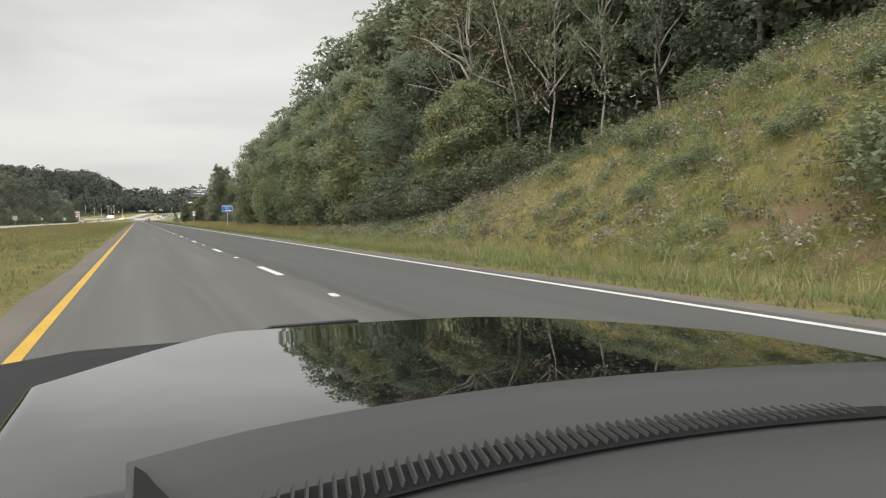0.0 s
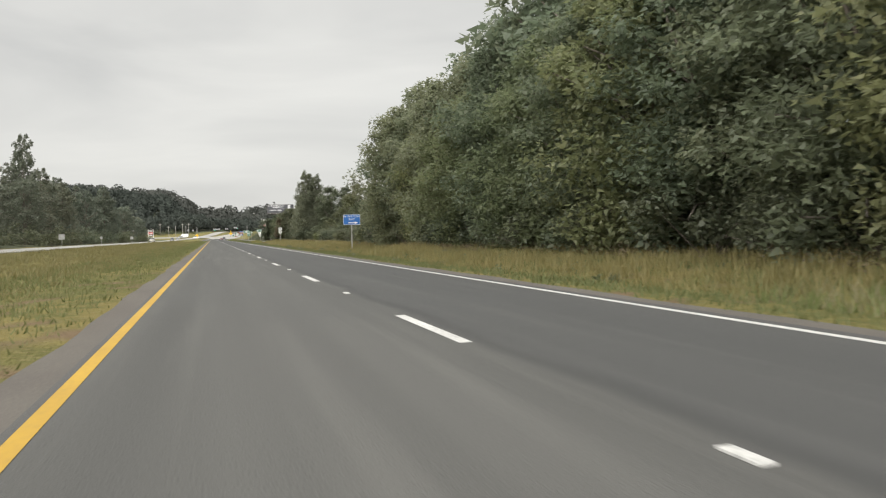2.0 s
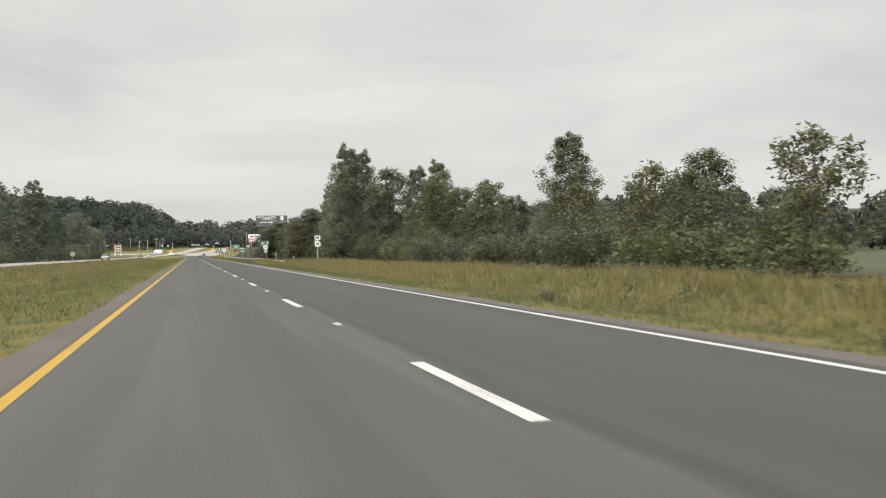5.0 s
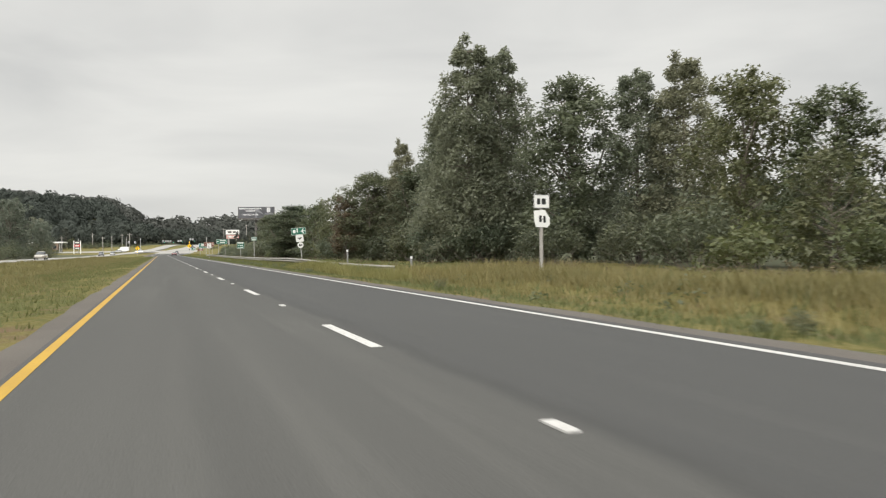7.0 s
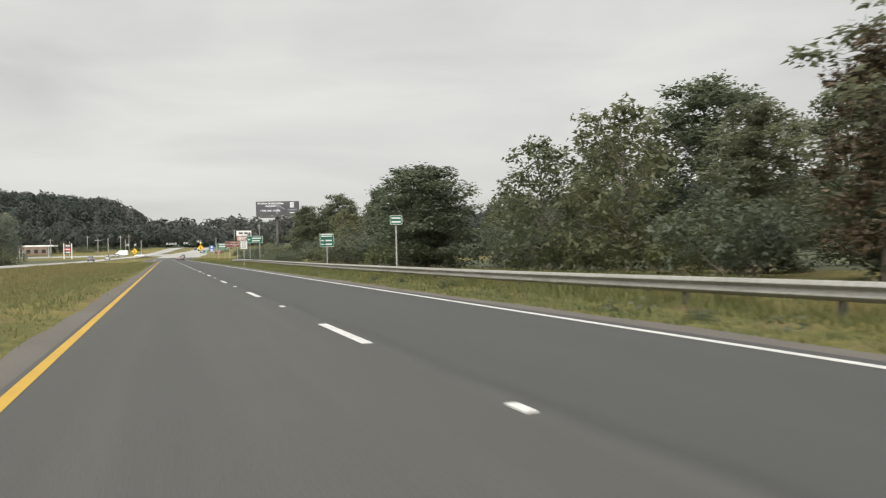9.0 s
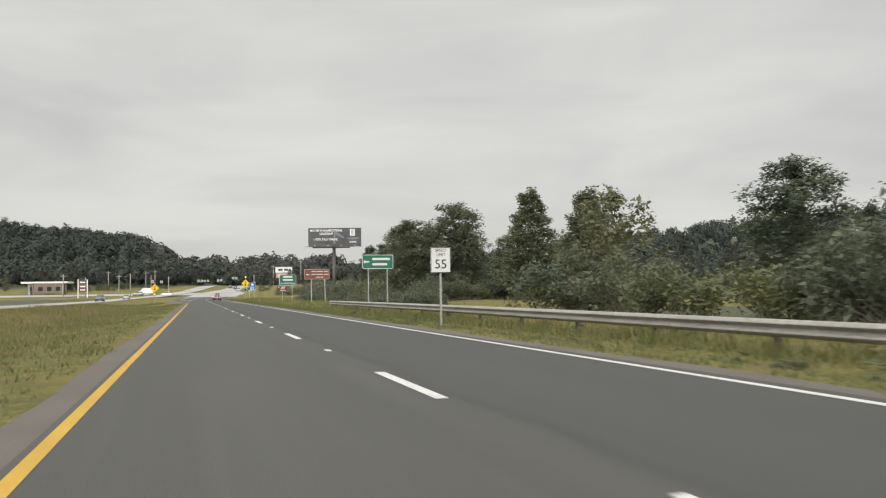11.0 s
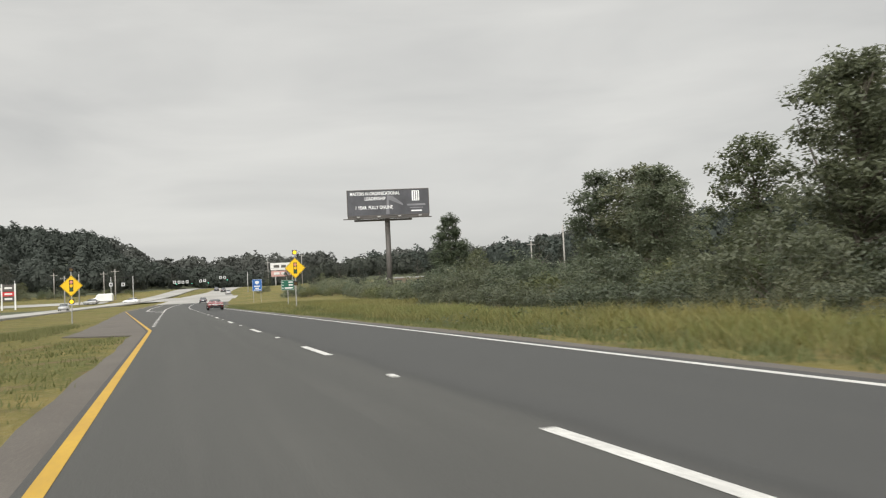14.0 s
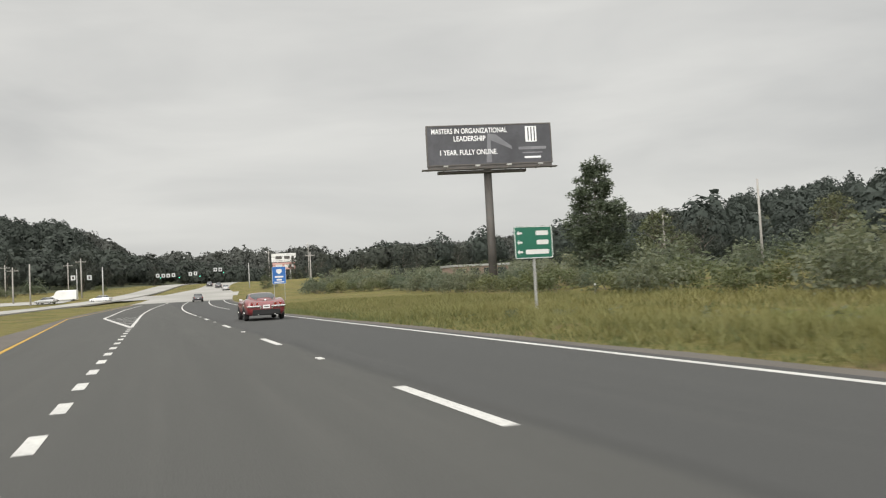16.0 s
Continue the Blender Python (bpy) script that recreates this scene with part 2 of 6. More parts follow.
# distance haze put into the colour: greyer and paler than M_LEAF_FAR
M_LEAF_HAZE = leafy("haze_tinted_far_leaves", (0.047, 0.050, 0.042), (0.059, 0.063, 0.053), (0.074, 0.077, 0.066), 0.9, 0.3)
M_BARK = surface("grey_brown_bark", (0.12, 0.10, 0.08), (0.19, 0.165, 0.14), (0.07, 0.06, 0.05), 1.5, 14, 0.95, bump=0.8, stretch=(1, 1, 0.15))
M_BARK_PALE = surface("pale_dead_bark", (0.22, 0.195, 0.165), (0.30, 0.27, 0.235), (0.14, 0.12, 0.10), 1.5, 14, 0.95, bump=0.6, stretch=(1, 1, 0.15))
M_GALV = surface("galvanised_steel", (0.30, 0.30, 0.29), (0.38, 0.38, 0.365), (0.22, 0.20, 0.17), 0.6, 9, 0.55, 0.4, 0.5, wear=0.5)
M_WOODPOLE = surface("weathered_wooden_pole", (0.27, 0.255, 0.235), (0.35, 0.335, 0.31), (0.16, 0.14, 0.12), 0.7, 12, 0.95, bump=0.4, stretch=(1, 1, 0.1))
M_SIGN_GREEN = surface("green_sign_sheeting", (0.018, 0.108, 0.070), (0.024, 0.128, 0.084), None, 0.7, 25, 0.45, wear=0.2)
M_SIGN_BLUE = surface("blue_sign_sheeting", (0.022, 0.105, 0.32), (0.03, 0.12, 0.36), None, 0.7, 25, 0.45, wear=0.2)
M_SIGN_BROWN = surface("brown_sign_sheeting", (0.115, 0.042, 0.030), (0.138, 0.052, 0.037), None, 0.7, 25, 0.45, wear=0.2)
M_SIGN_WHITE = surface("white_sign_sheeting", (0.60, 0.60, 0.58), (0.53, 0.53, 0.51), None, 0.7, 25, 0.45, wear=0.15)
M_SIGN_YELLOW = surface("yellow_sign_sheeting", (0.80, 0.50, 0.012), (0.72, 0.44, 0.012), None, 0.7, 25, 0.45, wear=0.1)
M_SIGN_TAN = surface("faded_tan_sheeting", (0.42, 0.29, 0.24), (0.36, 0.25, 0.205), None, 0.7, 25, 0.5, wear=0.2)
M_SIGN_PINK = surface("weathered_pale_lettering", (0.52, 0.44, 0.40), (0.44, 0.37, 0.335), None, 0.7, 25, 0.5, wear=0.2)
M_BLACK = surface("black_paint", (0.012, 0.012, 0.012), (0.022, 0.022, 0.022), None, 2, 25, 0.5)
M_DARK_STEEL = surface("dark_painted_steel", (0.07, 0.068, 0.065), (0.10, 0.095, 0.09), (0.14, 0.10, 0.075), 0.4, 8, 0.65, 0.3)

# ---- shape helpers ----


def thing(name, label, category, m=None, group="", kind=""):
    """A top-level thing: an Empty at its base that carries its parts."""
    ob = new(name)
    ob.empty_display_size = 0.2
    ob.matrix_world = m or Matrix()
    return tagged(ob, label, category, group, kind)


def part(name, bm, material, parent, label="", smooth=False):
    """Links a bmesh, or a (points, faces) pair, as one mesh object under a thing or a part."""
    data = bpy.data.meshes.new(name)
    if isinstance(bm, tuple):
        data.from_pydata(bm[0], [], bm[1])
    else:
        bmesh.ops.recalc_face_normals(bm, faces=bm.faces)
        bm.to_mesh(data)
        bm.free()
    data.materials.append(material)
    if smooth:
        data.polygons.foreach_set("use_smooth", [True] * len(data.polygons))
    ob = new(name, data)
    if parent:
        ob.parent = parent
    return tagged(ob, label) if label else ob


def solid(name, pts, faces, material, label, category, kind="structure"):
    return tagged(part(name, (pts, faces), material, None), label, category, "", kind)


def box(bm, x0, x1, y0, y1, z0, z1, bevel=0.0):
    vs = [bm.verts.new((x, y, z)) for x in (x0, x1) for y in (y0, y1) for z in (z0, z1)]
    fs = [bm.faces.new([vs[i] for i in q]) for q in ((0, 1, 3, 2), (4, 6, 7, 5), (0, 4, 5, 1), (2, 3, 7, 6), (0, 2, 6, 4), (1, 5, 7, 3))]
    if bevel:
        es = list({e for f in fs for e in f.edges})
        bmesh.ops.bevel(bm, geom=es, offset=bevel, segments=2, affect="EDGES", profile=0.6)


def tube(bm, p0, p1, r0, r1=None, seg=10, caps=True):
    p0, p1 = Vector(p0), Vector(p1)
    r1 = r0 if r1 is None else r1
    q = (p1 - p0).to_track_quat("Z", "Y").to_matrix()
    rings = []
    for p, r in ((p0, r0), (p1, r1)):
        rings.append([bm.verts.new(p + q @ Vector((r * math.cos(a), r * math.sin(a), 0))) for a in [2 * math.pi * i / seg for i in range(seg)]])
    for i in range(seg):
        j = (i + 1) % seg
        bm.faces.new((rings[0][i], rings[0][j], rings[1][j], rings[1][i]))
    if caps:
        bm.faces.new(rings[0][::-1])
        bm.faces.new(rings[1])


def slab(bm, outline, y0, y1):
    """An outline of (x, z) pairs made solid between y0 and y1."""
    a = [bm.verts.new((x, y0, z)) for x, z in outline]
    b = [bm.verts.new((x, y1, z)) for x, z in outline]
    bm.faces.new(a)
    bm.faces.new(b[::-1])
    for i in range(len(a)):
        j = (i + 1) % len(a)
        bm.faces.new((a[j], a[i], b[i], b[j]))


def round_rect(w, h, r, seg=4, cx=0.0, cz=0.0):
    out = []
    for sx, sz, a0 in ((1, 1, 0), (-1, 1, 90), (-1, -1, 180), (1, -1, 270)):
        for i in range(seg + 1):
            a = radians(a0 + 90 * i / seg)
            out.append((cx + sx * (w / 2 - r) + r * math.cos(a), cz + sz * (h / 2 - r) + r * math.sin(a)))
    return out


def disc_outline(r, cx=0.0, cz=0.0, seg=24):
    return [(cx + r * math.cos(2 * math.pi * i / seg), cz + r * math.sin(2 * math.pi * i / seg)) for i in range(seg)]


def ring(bm, outer, inner, y0, y1):
    """A frame between two outlines with equal numbers of points."""
    rows = [[bm.verts.new((x, y, z)) for x, z in o] for o, y in ((outer, y0), (inner, y0), (inner, y1), (outer, y1))]
    k = len(outer)
    for a in range(4):
        b = (a + 1) % 4
        for i in range(k):
            j = (i + 1) % k
            bm.faces.new((rows[a][i], rows[a][j], rows[b][j], rows[b][i]))


def lettering(words, height, x, z, y, material, parent, stretch=1.0, bold=0.0):
    """A line of writing with the built-in font, centred at (x, z) on a board that faces -y."""
    curve = bpy.data.curves.new("lettering", "FONT")
    curve.body, curve.align_x, curve.align_y = words, "CENTER", "CENTER"
    curve.size, curve.extrude, curve.offset = height * 1.38, 0.004, bold
    src = bpy.data.objects.new("lettering", curve)
    scene.collection.objects.link(src)
    data = bpy.data.meshes.new_from_object(src.evaluated_get(bpy.context.evaluated_depsgraph_get()))
    bpy.data.objects.remove(src)
    data.materials.clear()
    data.materials.append(material)
    data.transform(Matrix.Translation((x, y, z)) @ Matrix.Rotation(radians(90), 4, "X") @ Matrix.Diagonal((stretch, 1, 1, 1)))
    ob = new("lettering", data)
    ob.parent = parent
    return ob


def bars(name, spans, y, material, parent):
    """Unreadable writing: plain bars given as (x, z, width, height)."""
    for x, z, w, h in spans:
        bm = bmesh.new()
        slab(bm, round_rect(w, h, min(w, h) * 0.25, 2, x, z), y - 0.004, y)
        part(name, bm, material, parent)


# ---- the road's line and the lie of the land ----


def road_x(y):
    d = max(0.0, y - 512.0)
    return d * d / 2350.0 if d < 420 else 420 * 420 / 2350.0 + (d - 420) * 840 / 2350.0


def climb(y, grades):
    z, last = 0.0, (515.0, 0.0)
    for yy, slope in grades:
        y1 = min(y, yy)
        if y1 <= last[0]:
            break
        s1 = last[1] + (slope - last[1]) * (y1 - last[0]) / (yy - last[0])
        z += (last[1] + s1) / 2 * (y1 - last[0])
        last = (yy, slope)
    return z


def road_z(y):
    """Level at first, climbing to a crest just past the junction, then falling away."""
    return climb(y, ((610.0, 0.014), (660.0, 0.050), (715.0, 0.056), (760.0, 0.0), (9000.0, -0.004)))


def hill_z(y):
    """The wooded land beside the road goes on climbing."""
    return climb(y, ((610.0, 0.014), (660.0, 0.050), (715.0, 0.050), (800.0, 0.030), (900.0, 0.02), (9000.0, 0.02)))


def ease(a, b, v):
    s = min(1.0, max(0.0, (v - a) / (b - a)))
    return s * s * (3 - 2 * s)


def left_edge(y):
    """Where the pavement ends towards the median: a paved apron juts out, then it widens into a left-turn lane."""
    return -4.20 - 2.6 * ease(422.6, 424.6, y) - 3.6 * min(1.0, max(0.0, (y - 434) / 105.0))


def land(x, y):
    """Height of the ground."""
    dx, z = x - road_x(y), road_z(y)
    if y > 690:
        z += (hill_z(y) - z) * ease(18, 46, abs(dx + 4))
    le = left_edge(y)
    if le - 0.3 < dx < 4.6 + 3.6 * ease(505, 535, y):
        return z - 0.06
    if dx >= 4.6:
        dx -= 3.6 * ease(505, 535, y)
        z += -0.03 - 0.10 * ease(4.6, 6.8, dx) + 0.12 * ease(7.5, 11, dx)
        z += 7.6 * ease(7.5, 21, dx) ** 0.8 * (1 - ease(14, 58, y)) if y < 60 else 0.0
        z += 1.2 * ease(9, 26, dx) * ease(30, 60, y) * (1 - ease(110, 140, y))
        z += 0.13 * ease(6.0, 6.9, dx) * ease(210, 216, y) * (1 - ease(358, 364, y))
        z -= 0.5 * ease(9, 20, dx) * ease(250, 290, y) * (1 - ease(360, 380, y))
        z -= 0.85 * ease(8.8, 11.5, dx) * (1 - ease(15, 19.5, dx)) * ease(357, 370, y) * (1 - ease(446, 460, y))
        z += 0.22 * ease(6.0, 8.0, dx) * (1 - ease(9.2, 11.5, dx)) * ease(360, 368, y) * (1 - ease(446, 460, y))
        z += 0.26 * ease(5.0, 6.3, dx) * (1 - ease(8.0, 10.5, dx)) * ease(438, 447, y) * (1 - ease(474, 484, y))
        z += 0.22 * ease(7.8, 9.8, dx) * (1 - ease(10.6, 13, dx)) * ease(128, 140, y) * (1 - ease(206, 213, y))
        z += 29 * ease(130, 370, dx) * ease(200, 640, y) + 1.5 * ease(25, 60, dx) * ease(430, 500, y)
    else:
        g = le - 0.3 - dx
        z += -0.03 - 0.35 * ease(0, 5, g) + 0.47 * ease(7, 14, g)
        z += 12 * ease(24, 90, g) * (1 - ease(180, 420, y)) + (24.5 * ease(-22, -55, x) + 10 * ease(-50, -170, x)) * ease(800, 960, y)
    z += 21 * ease(1080, 1480, y)
    z += 0.05 * noise.noise(Vector((x * 0.35, y * 0.35, 0))) + 1.2 * ease(30, 120, abs(dx)) * noise.noise(Vector((x * 0.02, y * 0.02, 3)))
    return z


def steps(*runs):
    out = []
    for a, b, s in runs:
        k = max(1, round((b - a) / s))
        out += [a + (b - a) * i / k for i in range(k)]
    return out + [runs[-1][1]]


def build_ground():
    gx = steps((-3000, -600, 400), (-600, -120, 60), (-120, -32, 8), (-32, -8, 1.6), (-8, -4, 0.5), (-4, 4, 4), (4, 9, 0.5), (9, 26, 1.2), (26, 70, 5), (70, 160, 15), (160, 600, 55), (600, 3000, 400))
    gy = steps((-1500, -200, 325), (-200, -20, 15), (-20, 60, 2), (60, 460, 4), (460, 760, 6), (760, 1600, 30), (1600, 4500, 580))
    pts = [(x + (road_x(y) if abs(x) < 60 else road_x(min(y, 900)) * (1 - ease(60, 400, abs(x)))), y, 0) for y in gy for x in gx]
    pts = [(x, y, land(x, y)) for x, y, _ in pts]
    w = len(gx)
    faces = [(j * w + i, j * w + i + 1, (j + 1) * w + i + 1, (j + 1) * w + i) for j in range(len(gy) - 1) for i in range(w - 1)]
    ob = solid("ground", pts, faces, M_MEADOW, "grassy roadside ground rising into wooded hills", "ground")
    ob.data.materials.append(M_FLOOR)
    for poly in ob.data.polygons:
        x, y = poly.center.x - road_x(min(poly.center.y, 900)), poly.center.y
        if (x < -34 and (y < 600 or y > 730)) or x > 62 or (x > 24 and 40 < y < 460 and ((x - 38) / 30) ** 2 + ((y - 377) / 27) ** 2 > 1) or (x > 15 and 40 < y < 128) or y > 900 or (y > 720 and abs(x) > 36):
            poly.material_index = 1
    ob.data.polygons.foreach_set("use_smooth", [True] * len(faces))


def ribbon(name, x0, x1, ya, yb, dz, material, label, category="road marking", step=6.0, thick=0.0, kind="structure", parent=None):
    """A strip that follows the road; x0 and x1 are offsets from its lane line, numbers or functions of y."""
    k = max(1, round((yb - ya) / step))
    pts, faces = [], []
    for i in range(k + 1):
        y = ya + (yb - ya) * i / k
        a, b = (x0(y) if callable(x0) else x0), (x1(y) if callable(x1) else x1)
        c, z = road_x(y), road_z(y) + dz
        pts += [(c + a, y, z), (c + b, y, z)] + ([(c + a, y, z - thick), (c + b, y, z - thick)] if thick else [])
    s = 4 if thick else 2
    for i in range(k):
        p, q = i * s, i * s + s
        faces.append((p, p + 1, q + 1, q))
        if thick:
            faces += [(p + 2, p, q, q + 2), (p + 1, p + 3, q + 3, q + 1)]
    if thick:
        e = k * s
        faces += [(0, 2, 3, 1), (e, e + 1, e + 3, e + 2)]
    ob = part(name, (pts, faces), material, parent)
    if not parent:
        tagged(ob, label, category, "", kind)
    return ob


def island(y):
    """Width of the painted island between the through lanes and the turn lane."""
    return 2.5 * min(1.0, max(0.0, (y - 487) / 26)) + 0.9 * ease(513, 570, y)


def median_line(y):
    return -3.62 - 0.06 * min(94, max(0, y - 426))


build_ground()
ribbon("road", lambda y: median_line(y) - 0.14, 4.05, -120, 606, 0.0, M_ROAD, "worn grey asphalt carriageway with two lanes", "road", 5, 0.3)
ribbon("road", 4.0, lambda y: 4.05 + 3.3 * ease(505, 535, y), 505, 606, -0.004, M_ROAD, "asphalt right-turn lane before the junction", "road", 5, 0.3)
ribbon("road", lambda y: -10.4 + 6.4 * ease(650, 700, y), lambda y: 8.0 - 3.8 * ease(650, 700, y), 606, 1300, 0.0, M_CONCRETE, "pale carriageway climbing past the junction", "road", 6, 0.3)
ribbon("shoulder", lambda y: left_edge(y) + 0.03 * math.sin(y * 1.3) + 0.04 * math.sin(y * 0.37), lambda y: median_line(y) - 0.1, -120, 606, -0.012, M_SHOULDER, "narrow brownish asphalt shoulder beside the median", "road", 1.2, 0.2)
ribbon("shoulder", 4.0, lambda y: 4.55 + 3.3 * ease(505, 535, y) + 0.06 * math.sin(y * 1.1) + 0.05 * math.sin(y * 0.31), -120, 606, -0.012, M_SHOULDER, "narrow brownish asphalt shoulder beside the verge", "road", 1.2, 0.2)


def far_lane(y):
    """The oncoming carriageway's near edge."""
    return -20.4 - 2.6 * ease(470, 560, y) + 10.5 * ease(590, 690, y)


ribbon("road", lambda y: far_lane(y) - 7.6, far_lane, -120, 1300, 0.20, M_CONCRETE, "pale oncoming carriageway beyond the grass median", "road", 6, 0.3)
ribbon("road", -30.0, 9.0, 640, 662, 0.014, M_CONCRETE, "pale crossroad at the distant junction", "road", 4)
ribbon("road", -95.0, -29.0, 642, 660, 0.19, M_CONCRETE, "pale side road at the distant junction", "road", 4)

# painted lines
DASH_START, DASH_CYCLE = 15.8 - 12.19 * 12, 12.19
ribbon("trim", -3.685, -3.555, -120, 426, 0.004, M_YELLOW_LINE, "solid yellow line along the median edge", step=4)
ribbon("trim", lambda y: median_line(y) - 0.065, lambda y: median_line(y) + 0.065, 426, 604, 0.004, M_YELLOW_LINE, "yellow line bending into the turn lane", step=2)
ribbon("trim", 3.66, 3.80, -120, 500, 0.004, M_WHITE_LINE, "solid white edge line", step=4)
ribbon("trim", lambda y: 3.66 + 2.6 * ease(505, 530, y), lambda y: 3.80 + 2.6 * ease(505, 530, y), 500, 604, 0.004, M_WHITE_LINE, "white edge line swinging out to the turn lane", step=3)
ribbon("trim", 3.66, 3.80, 522, 604, 0.004, M_WHITE_LINE, "white lane line beside the right-turn lane", step=4)
ribbon("trim", -0.07, 0.07, 508, 604, 0.004, M_WHITE_LINE, "solid white lane line before the junction", step=4)
ribbon("trim", -3.66, -3.5, 487, 604, 0.004, M_WHITE_LINE, "solid white line of the left-turn lane", step=4)
ribbon("trim", lambda y: -3.72 - island(y), lambda y: -3.52 - island(y), 487, 590, 0.008, M_WHITE_LINE, "white line of the painted island", step=3)
for i in range(54):
    y = DASH_START + DASH_CYCLE * i
    if y > 505:
        break
    ribbon("lane_dash", -0.075, 0.075, y, y + 3.05, 0.004, M_WHITE_LINE, "white dashed lane line mark", step=3)
    ribbon("lane_marker", -0.05, 0.05, y - 4.68, y - 4.34, 0.018, M_WHITE_LINE, "short white marker pad between the lane dashes", step=1, thick=0.016)
for i in range(24):
    y = 432 + 2.38 * i
    ribbon("lane_dash", -3.69, -3.53, y, y + 0.95, 0.004, M_WHITE_LINE, "short white dotted mark of the turn lane", step=3)
for i in range(5):
    y = 494 + 4 * i
    w = island(y) * 0.95
    ribbon("lane_dash", -3.72 - w, -3.72, y, y + 0.35, 0.006, M_WHITE_LINE, "white hatching bar of the painted island", step=3)

# ---- plants ----


def leaves(rng, centres, spread, count, size, flat=0.6, droop=0.2, wide=0.36):
    """Leaf blades round clump centres: broad pointed blades that face the sky, more of them near each clump's skin."""
    centres = np.asarray(centres)
    k = len(centres) * count
    d = rng.normal(size=(k, 3))
    d /= np.linalg.norm(d, axis=1)[:, None]
    rad = np.repeat(np.asarray(spread) * np.ones(len(centres)), count)[:, None]
    p = np.repeat(centres, count, axis=0) + d * rad * (rng.random((k, 1)) ** 0.45) * np.array((1, 1, flat))
    u = d + rng.normal(size=(k, 3)) * 0.7
    u[:, 2] = u[:, 2] * 0.5 - droop
    u /= np.linalg.norm(u, axis=1)[:, None]
    v = np.cross(u, np.array((0, 0, 1.0)) + d * 0.5 + rng.normal(size=(k, 3)) * 0.55)
    v /= np.linalg.norm(v, axis=1)[:, None]
    s = size * (0.6 + 0.8 * rng.random((k, 1)))
    pts = np.stack((p - u * s * 0.42 - v * s * wide, p - u * s * 0.34 + v * s * wide, p + u * s * 0.60), axis=1).reshape(-1, 3)
    return pts, np.arange(3 * k).reshape(-1, 3)


def crown(rng, centres, spread, count, size, flat, material, root, inner=7):
    """Outer leaves, and larger sprays deep inside each clump that close it against the sky."""
    pts, faces = leaves(rng, centres, spread, count, size, flat)
    if inner:
        more, tri = leaves(rng, centres, np.asarray(spread) * 0.7, max(4, count // inner), size * 1.35, flat, 0.0, 0.42)
        faces = np.concatenate((faces, tri + len(pts)))
        pts = np.concatenate((pts, more))
    return mesh_np("crown", pts, faces, material, root)


def mesh_np(name, pts, faces, material, parent=None):
    data = bpy.data.meshes.new(name)
    k = faces.shape[1]
    data.vertices.add(len(pts))
    data.vertices.foreach_set("co", np.asarray(pts, dtype=np.float32).ravel())
    data.loops.add(faces.size)
    data.loops.foreach_set("vertex_index", faces.astype(np.int32).ravel())
    data.polygons.add(len(faces))
    data.polygons.foreach_set("loop_start", np.arange(0, faces.size, k, dtype=np.int32))
    data.materials.append(material)
    data.update(calc_edges=True)
    ob = new(name, data)
    if parent:
        ob.parent = parent
    return ob


def limb(bm, rng, p, way, length, r, kinks=4):
    for i in range(kinks):
        q = p + way * (length / kinks)
        r2 = r * 0.74
        tube(bm, p, q, r, r2, 5, caps=False)
        p, r = q, r2
        way = (way + Vector(rng.normal(size=3)) * 0.16 + Vector((0, 0, 0.04))).normalized()
    return p


def broad_tree(seed, height, width, clumps, count, size, material, label, low=0.12, bare=0, bark=None, tight=1.0):
    """A hardwood: tapered trunk, limbs that reach the clumps, and a crown of leaf clumps with gaps."""
    rng = np.random.default_rng(seed)
    root = thing("tree", label, "tree")
    bm = bmesh.new()
    top = limb(bm, rng, Vector((0, 0, -0.3)), Vector((0.03, 0.02, 1)), height * 0.82, (0.011 if bark else 0.018) * height, 6)
    cs, sp = [], []
    for i in range(clumps):
        t = low + (1 - low) * (i + rng.random()) / clumps
        prof = math.sin(math.pi * min(1, 0.14 + 0.80 * t)) ** 0.7
        a, r = rng.random() * 6.283, width * 0.5 * prof * math.sqrt(rng.random()) * (0.75 + 0.5 * rng.random())
        cs.append((r * math.cos(a), r * math.sin(a), t * height * (0.94 + 0.08 * rng.random())))
        sp.append(tight * width * (0.13 + 0.09 * rng.random()) * (0.7 + 0.3 * prof))
    for i in range(0, clumps, max(3, clumps // 28) if size < 0.6 else 9):
        c = Vector(cs[i])
        base = Vector((0, 0, max(0.8, c.z * 0.72)))
        if base.z < height * 0.8 and (c - base).length > 0.6:
            limb(bm, rng, base, (c - base).normalized(), (c - base).length, 0.006 * height, 3)
    for i in range(bare):
        a = rng.random() * 6.283
        limb(bm, rng, Vector((0, 0, height * (0.3 + 0.4 * rng.random()))), Vector((math.cos(a), math.sin(a), 0.5)).normalized(), width * 0.6, 0.004 * height, 4)
    part("trunk", bm, bark or M_BARK, root, smooth=True)
    crown(rng, cs, sp, count, size, 0.75, material, root)
    return root


